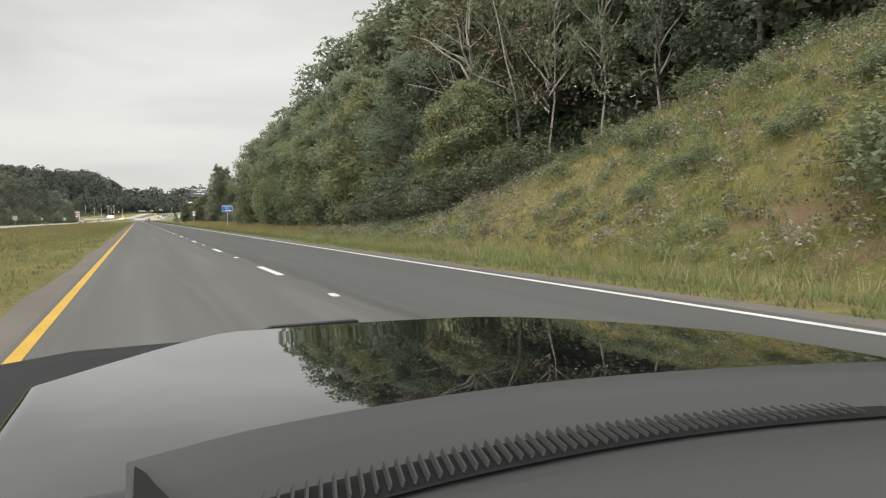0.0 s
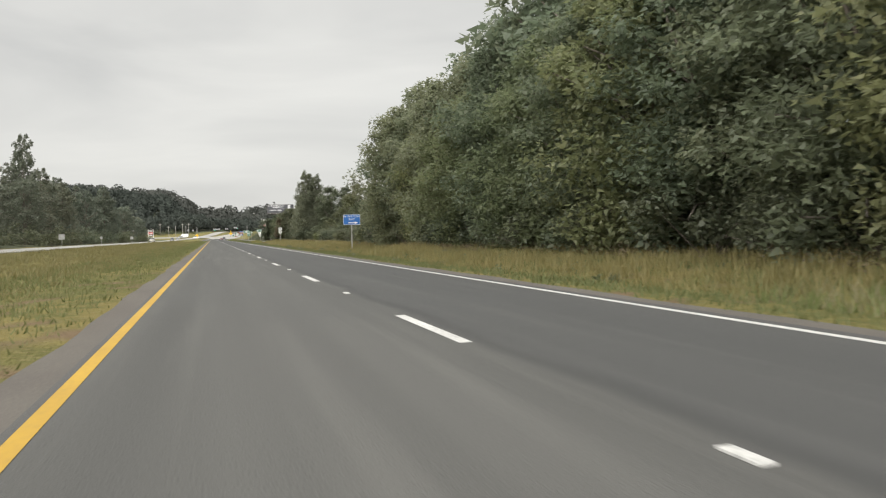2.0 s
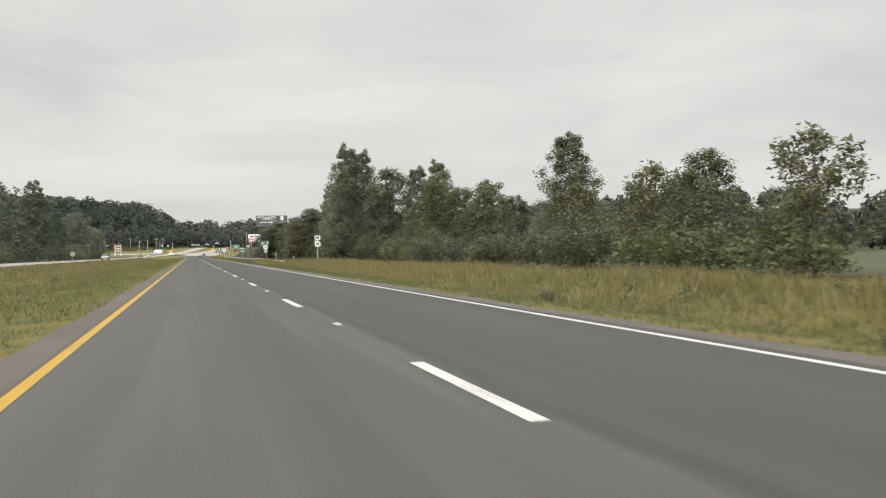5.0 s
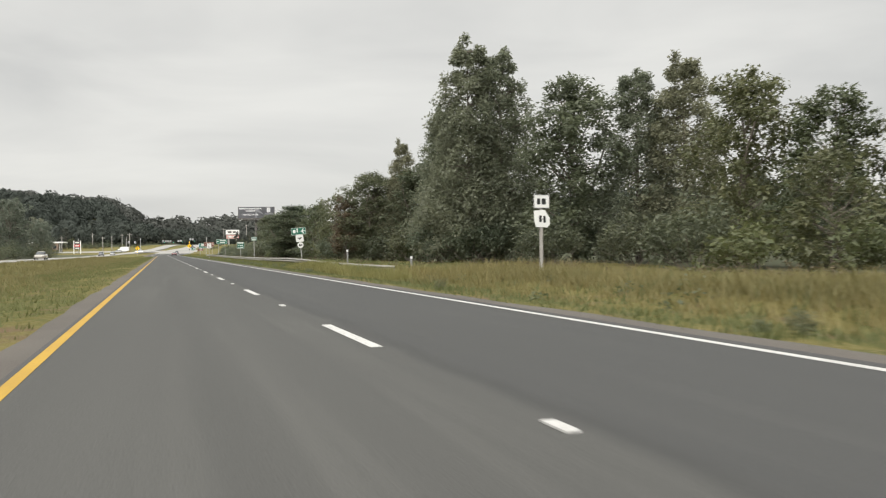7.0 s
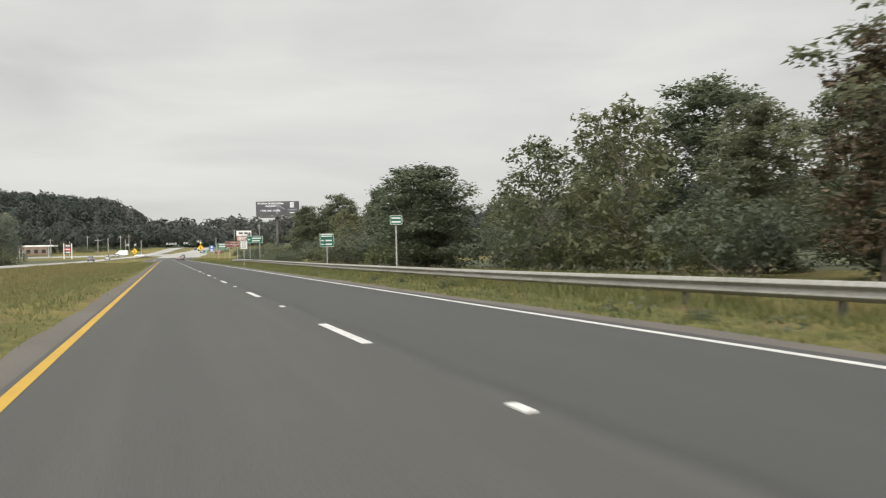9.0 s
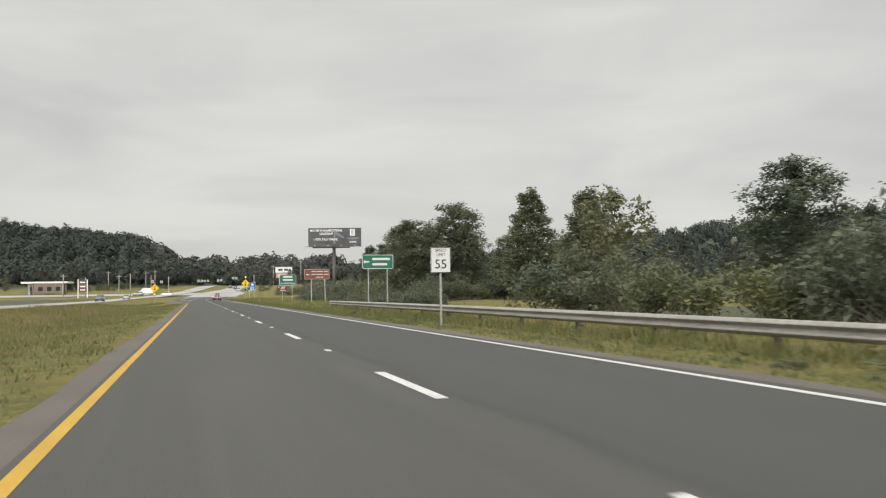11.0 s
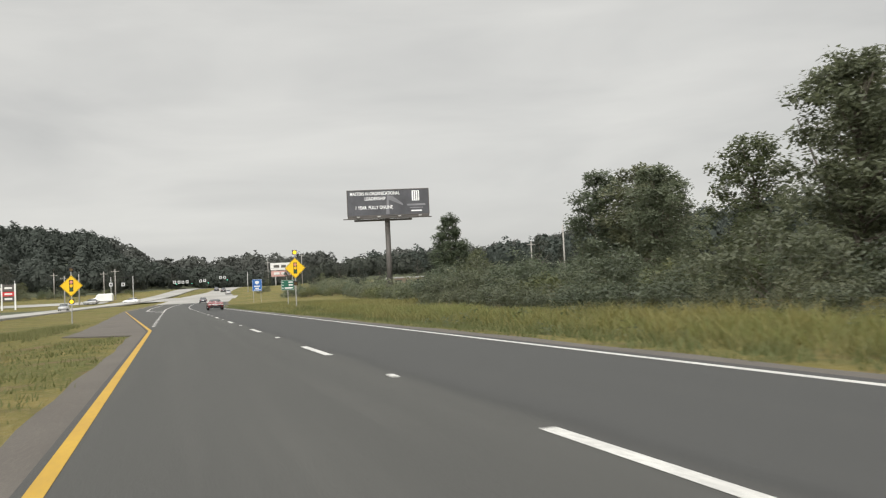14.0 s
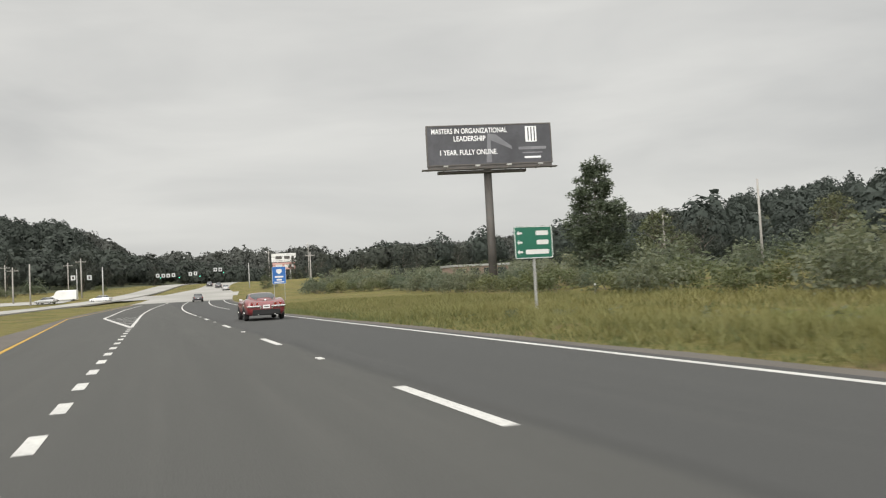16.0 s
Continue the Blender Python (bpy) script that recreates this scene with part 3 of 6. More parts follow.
def cone_tree(seed, height, width, tiers, count, size, material, label, blunt=0.6):
    """A conical tree with ragged tiers of leafy boughs."""
    rng = np.random.default_rng(seed)
    root = thing("tree", label, "tree")
    bm = bmesh.new()
    tube(bm, (0, 0, -0.3), (0, 0, height * 0.93), 0.014 * height, 0.01, 8)
    cs, sp = [], []
    for i in range(tiers):
        t = 0.07 + 0.91 * (i + 0.5 * rng.random()) / tiers
        w = width * 0.5 * max(0.0, 0.99 - t) ** blunt * (0.8 + 0.4 * rng.random()) * min(1, 0.6 + 2.5 * t)
        k = max(1, int(3 + 9 * w / (width * 0.5)))
        for j in range(k):
            a = 6.283 * (j + 0.7 * rng.random()) / k + i
            r = w * (0.45 + 0.55 * rng.random())
            cs.append((r * math.cos(a), r * math.sin(a), t * height + height * 0.035 * rng.normal()))
            sp.append(max(0.50, 0.22 * w + 0.22))
            if j % 3 == 0 and r > 0.7:
                tube(bm, (0, 0, t * height - 0.2 * r), cs[-1], 0.004 * height, 0.01, 4, caps=False)
    part("trunk", bm, M_BARK, root, smooth=True)
    crown(rng, cs, sp, count, size, 0.95, material, root)
    return root


def shrub(seed, height, width, clumps, count, size, material, label, name="bush"):
    rng = np.random.default_rng(seed)
    root = thing(name, label, "bush")
    bm = bmesh.new()
    cs, sp = [], []
    for i in range(clumps):
        a, r = rng.random() * 6.283, width * 0.5 * math.sqrt(rng.random())
        h = height * (1 - 0.55 * (2 * r / width) ** 2) * (0.25 + 0.75 * rng.random())
        cs.append((r * math.cos(a), r * math.sin(a), h))
        sp.append(0.16 * width * (1.0 if clumps < 50 else 0.66) + 0.12)
        if i % 4 == 0:
            limb(bm, rng, Vector((cs[-1][0] * 0.15, cs[-1][1] * 0.15, -0.1)), Vector(cs[-1]).normalized(), Vector(cs[-1]).length, 0.03, 3)
    part("stem", bm, M_BARK, root)
    pts, faces = leaves(rng, cs, sp, count, size, flat=0.8)
    pts[:, 2] = np.maximum(pts[:, 2], 0.02)
    mesh_np("crown", pts, faces, material, root)
    return root


rnd = random.Random(7)
KINDS = {
    "edge": broad_tree(22, 13, 8.5, 200, 112, 0.23, M_LEAF_VEILED, "dense mid-green hardwood at the wood's edge", 0.03, tight=0.80),
    "edge_light": broad_tree(23, 11, 8, 185, 112, 0.22, M_LEAF_VEILED_YELLOW, "lighter green hardwood at the wood's edge", 0.03, tight=0.80),
    "oak": broad_tree(11, 18, 10, 165, 32, 0.46, M_LEAF_VEILED, "tall dense dark-green hardwood tree", tight=0.8),
    "maple": broad_tree(12, 16, 9, 190, 86, 0.285, M_LEAF, "leafy mid-green hardwood tree with gaps", 0.04, tight=0.76),
    "light": broad_tree(13, 12, 8, 140, 76, 0.26, M_LEAF_LIGHT, "lighter green roadside hardwood tree", 0.05, tight=0.76),
    "thin": broad_tree(14, 17, 7, 60, 130, 0.27, M_LEAF_VEILED, "thin hardwood tree with bare pale branches", 0.3, 12, M_BARK_PALE),
    "snag": broad_tree(24, 15, 6.5, 26, 80, 0.19, M_LEAF_DRY, "half-dead tree with pale bare branches", 0.3, 17, M_BARK_PALE),
    "poplar": cone_tree(15, 15, 8.2, 26, 120, 0.20, M_LEAF_POPLAR, "tall ragged poplar tree with gaps", 0.5),
    "cedar": cone_tree(16, 11, 5.6, 24, 90, 0.20, M_LEAF, "dense conical green tree beside the highway", 0.5),
    "small": broad_tree(17, 7.5, 6, 95, 40, 0.245, M_LEAF_LIGHT, "small light-green roadside tree", 0.05, tight=0.78),
    "dry": broad_tree(18, 9, 4.5, 45, 120, 0.19, M_LEAF_DRY, "half-dry tree with brownish leaves", 0.15),
    "yellow": broad_tree(25, 5.5, 3.4, 34, 160, 0.14, M_LEAF_YELLOW, "small yellow-green tree at the wood's foot", 0.15),
    "pine": cone_tree(30, 17, 9.0, 22, 34, 0.42, M_LEAF_GREY, "grey-green tree in the woods across the highway", 0.42),
    "grey": broad_tree(31, 15, 10, 90, 44, 0.42, M_LEAF_GREY, "grey-green hardwood in the woods across the highway", 0.05, tight=0.72),
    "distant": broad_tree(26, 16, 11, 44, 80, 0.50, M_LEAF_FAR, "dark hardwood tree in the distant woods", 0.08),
    "bush": shrub(19, 2.6, 4.2, 22, 64, 0.23, M_LEAF_BUSH, "rambling light green roadside bush"),
    "thicket": shrub(20, 4.0, 6.2, 34, 40, 0.33, M_LEAF, "dense dark-green roadside thicket"),
    "hedge": shrub(29, 3.8, 5.6, 60, 60, 0.20, M_LEAF_BRUSH, "dense leafy roadside thicket behind the verge"),
    "weed": shrub(21, 0.8, 0.9, 10, 70, 0.08, M_LEAF_LIGHT, "green weed clump in the verge grass", "weed"),
    "shrub_bank": shrub(27, 1.3, 2.2, 20, 120, 0.10, M_LEAF_BANK, "low green shrub on the grassy bank"),
    "dead_weed": shrub(28, 1.0, 1.3, 14, 60, 0.08, M_LEAF_DRY, "dry brown weed clump on the bank", "weed"),
}
used = set()


def plant(kind, x, y, height_scale=1.0, width_scale=None, group=""):
    src = KINDS[kind]
    m = pose(x, y, land(x, y) - 0.05, 0, 0, rnd.random() * 360) @ Matrix.Diagonal((*[width_scale or height_scale] * 2, height_scale, 1))
    if kind in used:
        ob = copy_thing(src, m @ Matrix.Diagonal((*[1 / v for v in src.scale], 1)))
    else:
        used.add(kind)
        ob = src
        ob.matrix_world = m
    if group:
        ob["group"] = group
    return ob


def scatter(kinds, count, x0, x1, y0, y1, lo, hi, group):
    for i in range(count):
        plant(rnd.choice(kinds), x0 + (x1 - x0) * rnd.random(), y0 + (y1 - y0) * (i + rnd.random()) / count, lo + (hi - lo) * rnd.random(), None, group)


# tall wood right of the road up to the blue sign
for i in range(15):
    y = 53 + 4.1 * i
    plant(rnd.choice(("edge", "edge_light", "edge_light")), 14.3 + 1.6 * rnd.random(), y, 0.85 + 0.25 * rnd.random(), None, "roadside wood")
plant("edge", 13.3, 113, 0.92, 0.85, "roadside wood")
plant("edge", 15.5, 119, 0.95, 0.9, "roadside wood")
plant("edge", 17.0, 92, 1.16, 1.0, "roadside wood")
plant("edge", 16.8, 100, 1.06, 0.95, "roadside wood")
scatter(("oak", "thin", "oak"), 11, 18, 22, 48, 92, 1.05, 1.22, "roadside wood")
scatter(("oak", "maple"), 5, 17, 22, 97, 122, 0.78, 0.9, "roadside wood")
scatter(("oak", "thin", "oak"), 13, 24, 31, 16, 122, 0.86, 1.05, "roadside wood")
for x, y, k in ((27, 43, 1.0), (31, 17, 1.1), (32, 33, 1.15), (29, 37, 1.1), (34, 26, 1.2), (36, 44, 1.2), (29, 52, 1.2)):
    plant("oak", x, y, k, None, "roadside wood")
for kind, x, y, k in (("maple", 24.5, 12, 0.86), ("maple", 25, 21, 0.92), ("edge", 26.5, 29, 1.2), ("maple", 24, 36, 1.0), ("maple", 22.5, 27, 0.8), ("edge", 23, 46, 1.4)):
    plant(kind, x, y, k, None, "roadside wood")
for x, y, k in ((19.4, 40.0, 1.1), (20.6, 36.5, 1.0), (18.2, 42.8, 1.1), (21.8, 33.0, 0.95)):
    plant("thin", x, y, k, 0.5 * k, "roadside wood")
for x, y in ((16.2, 44), (16.0, 50.5), (17.4, 46.5), (18.0, 53), (18.6, 42)):
    plant("snag", x, y, 0.85 + 0.25 * rnd.random(), None, "bare trees in the wood")
plant("thin", 17.6, 49.5, 0.85, 0.9, "roadside wood")
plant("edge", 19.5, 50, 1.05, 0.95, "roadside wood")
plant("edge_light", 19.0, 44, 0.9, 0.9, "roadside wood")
plant("yellow", 13.0, 37.5, 1.0, None, "roadside wood")
for x, y, k in ((14.6, 44.5, 0.9), (14.2, 48, 1.0), (15.8, 41.5, 0.75), (16.5, 38.5, 0.6)):
    plant("hedge", x, y, k, None, "undergrowth of the wood")
for x, y, k in ((11.4, 37.5, 0.6), (11.2, 42.5, 0.7), (12.0, 47.5, 0.75), (13.0, 35.5, 0.65), (14.8, 33.8, 0.6), (12.6, 40.0, 0.8), (13.4, 45.0, 0.9), (12.6, 51.5, 0.8)):
    plant("hedge", x, y, k, None, "undergrowth of the wood")
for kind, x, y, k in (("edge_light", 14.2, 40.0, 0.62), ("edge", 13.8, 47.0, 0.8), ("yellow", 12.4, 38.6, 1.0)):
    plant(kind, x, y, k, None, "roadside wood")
plant("yellow", 15.0, 42.0, 0.9, None, "roadside wood")
scatter(("bush", "hedge", "hedge"), 22, 13.4, 15.2, 44, 124, 0.7, 1.0, "undergrowth of the wood")
# plants on the steep bank
scatter(("shrub_bank",), 20, 9.5, 21, 4, 42, 0.25, 0.65, "shrubs on the bank")
scatter(("dead_weed",), 30, 9, 21, 4, 50, 0.25, 0.55, "dry weeds on the bank")
plant("shrub_bank", 10.5, 9.5, 1.5, 1.6, "shrubs on the bank")
plant("shrub_bank", 11.5, 11.0, 1.3, 1.5, "shrubs on the bank")
# tree line past the blue sign
scatter(("small", "small", "bush"), 15, 19, 27, 124, 200, 0.6, 0.9, "tree line")
scatter(("light",), 5, 22, 30, 126, 198, 0.48, 0.6, "tree line")
plant("poplar", 22.3, 169, 0.62, 0.72, "tree line")
for x, y in ((18.2, 172), (18.8, 178), (17.8, 184), (18.6, 190), (19.4, 166)):
    plant("hedge", x, y, 0.75 + 0.15 * rnd.random(), None, "bushes along the tree line")
scatter(("hedge", "bush"), 22, 18, 24, 124, 250, 0.7, 1.0, "tree line")
scatter(("oak",), 12, 32, 48, 130, 270, 0.36, 0.46, "tree line")
plant("poplar", 19.2, 237.5, 0.84, 0.75, "tree line")
plant("poplar", 18.8, 231.0, 1.10, 1.0, "tree line")
plant("poplar", 20.9, 230, 1.05, 0.95, "tree line")
plant("maple", 23.5, 224, 0.76, 0.85, "tree line")
plant("poplar", 26.5, 221, 0.84, 0.85, "tree line")
plant("poplar", 28.6, 219, 0.88, 0.9, "tree line")
plant("light", 29.2, 202.5, 0.74, None, "tree line")
plant("light", 25.5, 210, 0.82, None, "tree line")
plant("light", 27.5, 206, 0.70, None, "tree line")
plant("poplar", 19.2, 249.2, 0.77, 0.58, "tree line")
plant("maple", 20.6, 247, 0.55, 0.78, "tree line")
plant("maple", 26.5, 251, 0.50, 0.8, "tree line")
for x, y in ((18.4, 243), (19.0, 238.5), (17.6, 233.5), (17.8, 247.5), (19.5, 228)):
    plant("hedge", x, y, 0.8 + 0.2 * rnd.random(), None, "tree line")
plant("poplar", 21.6, 244, 0.92, 0.75, "tree line")
plant("maple", 25.2, 241, 0.62, 0.75, "tree line")
plant("maple", 16.8, 251.5, 0.52, 0.85, "tree line")
plant("dry", 14.4, 252.5, 0.68, 0.8, "tree line")
for x, y, k in ((22, 289, 0.75), (24.5, 297, 0.8), (21, 279, 0.7), (27, 303, 0.85), (20, 312, 0.8)):
    plant("small", x, y, k, k * 1.15, "tree line")
scatter(("hedge", "bush", "hedge"), 20, 14, 19, 252, 345, 0.8, 1.05, "bushes below the guard rail")
plant("maple", 20.0, 263, 0.42, 0.6, "tree line")
plant("maple", 27.4, 276, 0.68, 1.1, "tree line")
plant("small", 15.2, 272.9, 0.88, 0.85, "tree line")
plant("small", 16.8, 268.0, 1.0, 0.95, "tree line")
plant("light", 25.5, 284, 0.72, 0.8, "tree line")
plant("light", 34.0, 272, 0.85, 0.9, "tree line")
plant("maple", 13.8, 286.6, 0.42, 0.85, "tree line")
plant("maple", 17.7, 301.7, 0.53, 1.0, "tree line")
plant("light", 21.0, 318, 0.50, 0.6, "tree line")
plant("maple", 24.0, 330, 0.46, 0.65, "tree line")
plant("small", 20.0, 340, 0.95, None, "tree line")
plant("cedar", 22.7, 348, 0.76, 1.0, "tree line")
plant("cedar", 38.8, 394, 1.30, 1.75, "tree line")
plant("light", 38.1, 401.5, 0.72, 0.55, "tree line")
plant("maple", 27.0, 411, 0.72, 0.95, "tree line")
plant("maple", 34.3, 411.5, 0.88, 1.2, "tree line")
plant("light", 52.0, 400, 1.0, 1.1, "tree line")
plant("maple", 37.5, 416, 0.72, 0.85, "tree line")
plant("maple", 28.6, 420, 0.72, 0.85, "tree line")
plant("maple", 34.0, 424, 0.74, 0.8, "tree line")
plant("light", 31.2, 430, 0.80, None, "tree line")
plant("maple", 29.8, 438, 0.56, 0.66, "tree line")
plant("maple", 34.4, 447, 0.65, 0.95, "tree line")
plant("maple", 37.0, 449, 0.52, 0.85, "tree line")
plant("maple", 32.8, 451, 0.66, 0.74, "tree line")
scatter(("hedge", "bush", "hedge"), 24, 19, 26, 400, 462, 0.7, 1.0, "thicket along the verge")
scatter(("hedge", "bush", "hedge"), 9, 26, 37, 396, 406, 0.7, 0.9, "thicket along the verge")
scatter(("bush", "thicket"), 7, 36, 44, 388, 404, 0.6, 0.8, "thicket along the verge")
for row in range(3):
    for i in range(15):
        f = (i + 0.7 * rnd.random()) / 15
        plant(rnd.choice(("thicket", "bush", "thicket")), 20.5 + 21 * f + 4.5 * row, 466 + 126 * f + 2 * row, 0.6 + 0.3 * rnd.random(), None, "thicket along the verge")
scatter(("thicket", "thicket", "bush"), 14, 29, 50, 598, 640, 0.8, 1.15, "thicket along the verge")
scatter(("thicket", "thicket", "bush"), 14, 34, 64, 604, 664, 0.9, 1.25, "thicket along the verge")
scatter(("distant", "small"), 12, 46, 95, 590, 680, 0.4, 0.55, "tree line")
scatter(("small", "bush", "thicket"), 16, 44, 80, 470, 560, 0.7, 1.0, "tree line")
plant("cedar", 46.9, 530, 1.30, 1.75, "tree line")
# woods left of the oncoming carriageway
scatter(("pine", "grey", "grey"), 34, -50, -35, 60, 260, 0.80, 1.02, "woods beyond the oncoming road")
plant("pine", -38.0, 217, 1.3, 0.8, "woods beyond the oncoming road")
scatter(("pine", "grey", "grey"), 24, -50, -35, 260, 425, 0.88, 1.10, "woods beyond the oncoming road")
for x, y, k in ((-33.0, 415, 0.62), (-34.0, 424, 0.7), (-36.5, 433, 0.78), (-31.8, 408, 0.5)):
    plant("grey", x, y, k, None, "woods beyond the oncoming road")
scatter(("thicket",), 24, -34, -30.5, 60, 430, 0.7, 1.1, "undergrowth across the highway")
for x, y in ((6.2, 262), (5.7, 238), (6.1, 267), (5.9, 384), (6.0, 371), (6.3, 468), (-9.0, 30), (-8.2, 44), (-9.6, 170), (5.8, 186)):
    plant("weed", x, y, 0.35 + 0.2 * rnd.random(), None, "weeds in the grass")
for i in range(34):
    y = 62 + 12.2 * i + 5 * rnd.random()
    plant("weed", 5.2 + 2.4 * rnd.random() ** 1.5, y, 0.22 + 0.25 * rnd.random(), 0.3 + 0.4 * rnd.random(), "weeds in the grass")
for i in range(30):
    plant("hedge", 15.4 + 2.2 * rnd.random(), 363 + 3.0 * i + rnd.random(), 0.50 + 0.2 * rnd.random(), None, "thicket along the verge")
for k, ob in KINDS.items():
    if k not in used:
        for o in (*ob.children_recursive, ob):
            bpy.data.objects.remove(o)


def far_wood(name, count, pick, seed, height, material, label, fine=1.0, wide=1.0):
    """Distant woods: rounded ragged crowns, each a lumpy shell of leaf sprays, joined into one object."""
    rng = np.random.default_rng(seed)
    r2 = random.Random(seed)
    sprays = int(230 * fine)

    def bulge(u, x, y):
        """Lumps of the crown."""
        return 1 + 0.22 * np.sin(u[:, :1] * 4 + x) * np.sin(u[:, 1:2] * 4 + y) + 0.14 * np.sin(u[:, 2:] * 7 + x + u[:, :1] * 5)

    skin, out = [], []
    for i in range(count):
        x, y = pick(r2)
        h, z = height * (0.75 + 0.5 * r2.random()), land(x, y)
        w = wide * height * (0.30 + 0.14 * r2.random())
        size, mid = np.array((w, w, h * 0.50)), np.array((x, y, z + h * 0.44))
        q = rng.normal(size=(sprays, 3))
        q /= np.linalg.norm(q, axis=1)[:, None]
        q[:, 2] = np.where(q[:, 2] < -0.2, q[:, 2] * 0.8, q[:, 2])
        skin.append(q * bulge(q, x, y) * (0.66 + 0.20 * rng.random((sprays, 1))) * size + mid)
        out.append(q)
    p, d = np.concatenate(skin), np.concatenate(out)
    d = d + rng.normal(size=d.shape) * 0.28
    u = np.cross(d, rng.normal(size=d.shape))
    u /= np.linalg.norm(u, axis=1)[:, None]
    v = np.cross(d, u)
    v /= np.linalg.norm(v, axis=1)[:, None]
    s = height * 0.125 * wide ** 0.6 / max(1.0, fine) ** 0.5 * (0.6 + 0.8 * rng.random((len(p), 1)))
    pts = np.stack((p - u * s * 0.5 - v * s * 0.3, p + u * s * 0.5 - v * s * 0.3, p + v * s * 0.6), axis=1).reshape(-1, 3)
    return tagged(mesh_np(name, pts, np.arange(len(pts)).reshape(-1, 3), material), label, "woods", "", "stuff")


scatter(("distant", "distant", "small"), 16, -112, -20, 694, 734, 0.55, 0.85, "trees behind the filling station")
scatter(("thicket", "bush"), 12, -70, -16, 690, 712, 0.8, 1.2, "trees behind the filling station")
for i in range(22):
    y = 664 + 9 * i + 5 * rnd.random()
    plant(rnd.choice(("distant", "small", "distant", "thicket")), road_x(y) + 13 + 26 * rnd.random(), y, 0.38 + 0.2 * rnd.random(), None, "trees beside the climbing road")
for i in range(14):
    y = 716 + 9 * i + 5 * rnd.random()
    plant("distant", road_x(y) - 30 - 22 * rnd.random(), y, 0.42 + 0.2 * rnd.random(), None, "trees beside the climbing road")
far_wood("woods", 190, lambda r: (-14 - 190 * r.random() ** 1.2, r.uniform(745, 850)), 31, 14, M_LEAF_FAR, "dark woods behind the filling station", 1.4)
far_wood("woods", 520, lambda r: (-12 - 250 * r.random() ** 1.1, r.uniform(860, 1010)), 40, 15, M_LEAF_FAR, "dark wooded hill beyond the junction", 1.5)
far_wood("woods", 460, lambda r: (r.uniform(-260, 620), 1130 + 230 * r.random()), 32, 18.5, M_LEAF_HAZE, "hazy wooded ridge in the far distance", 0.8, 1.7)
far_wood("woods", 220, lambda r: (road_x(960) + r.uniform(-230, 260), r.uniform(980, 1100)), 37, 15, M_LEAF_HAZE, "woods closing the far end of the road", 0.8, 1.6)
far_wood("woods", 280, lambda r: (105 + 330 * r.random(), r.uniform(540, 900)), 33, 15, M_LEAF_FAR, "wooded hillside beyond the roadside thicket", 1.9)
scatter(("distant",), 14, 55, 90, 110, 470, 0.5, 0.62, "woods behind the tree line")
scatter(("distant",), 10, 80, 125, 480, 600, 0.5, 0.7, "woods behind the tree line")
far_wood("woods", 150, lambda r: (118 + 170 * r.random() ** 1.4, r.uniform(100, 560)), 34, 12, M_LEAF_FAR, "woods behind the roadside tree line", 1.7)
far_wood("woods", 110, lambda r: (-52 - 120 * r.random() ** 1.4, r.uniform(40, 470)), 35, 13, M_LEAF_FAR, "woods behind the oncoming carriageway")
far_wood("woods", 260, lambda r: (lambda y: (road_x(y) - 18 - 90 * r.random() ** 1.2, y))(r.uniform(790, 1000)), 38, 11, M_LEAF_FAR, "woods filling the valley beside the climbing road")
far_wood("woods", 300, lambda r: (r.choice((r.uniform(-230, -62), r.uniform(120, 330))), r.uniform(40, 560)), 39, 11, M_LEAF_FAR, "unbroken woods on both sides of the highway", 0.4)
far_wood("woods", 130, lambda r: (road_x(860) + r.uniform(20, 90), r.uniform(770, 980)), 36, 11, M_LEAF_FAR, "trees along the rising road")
# more shrubs on the bank
for x, y, k in ((12.0, 18.0, 0.5), (13.6, 22.5, 0.7), (15.5, 19.0, 0.6), (17.0, 24.0, 0.8), (12.8, 27.0, 0.6), (14.4, 13.5, 0.7), (11.2, 23.5, 0.4), (18.6, 20.5, 0.7), (10.8, 30.5, 0.5), (15.8, 28.5, 0.7)):
    plant("shrub_bank", x, y, k, 1.3 * k, "shrubs on the bank")


def verge_height(x, y):
    """How tall the grass stands: mown beside the pavement, tall further off."""
    rail_bay = ease(226, 240, y) * (1 - ease(350, 360, y))
    late = ease(361, 378, y)
    tall = ease(5.5 - 0.8 * late, 9.0 - 3.1 * late, x) * (1 - rail_bay) + ease(6.7, 7.3, x) * rail_bay * 0.85
    tall *= 1 - 0.4 * ease(444, 460, y)
    return 0.10 + 0.36 * (tall if x > 0 else 0.6 * ease(-6.0, -11.0, x))


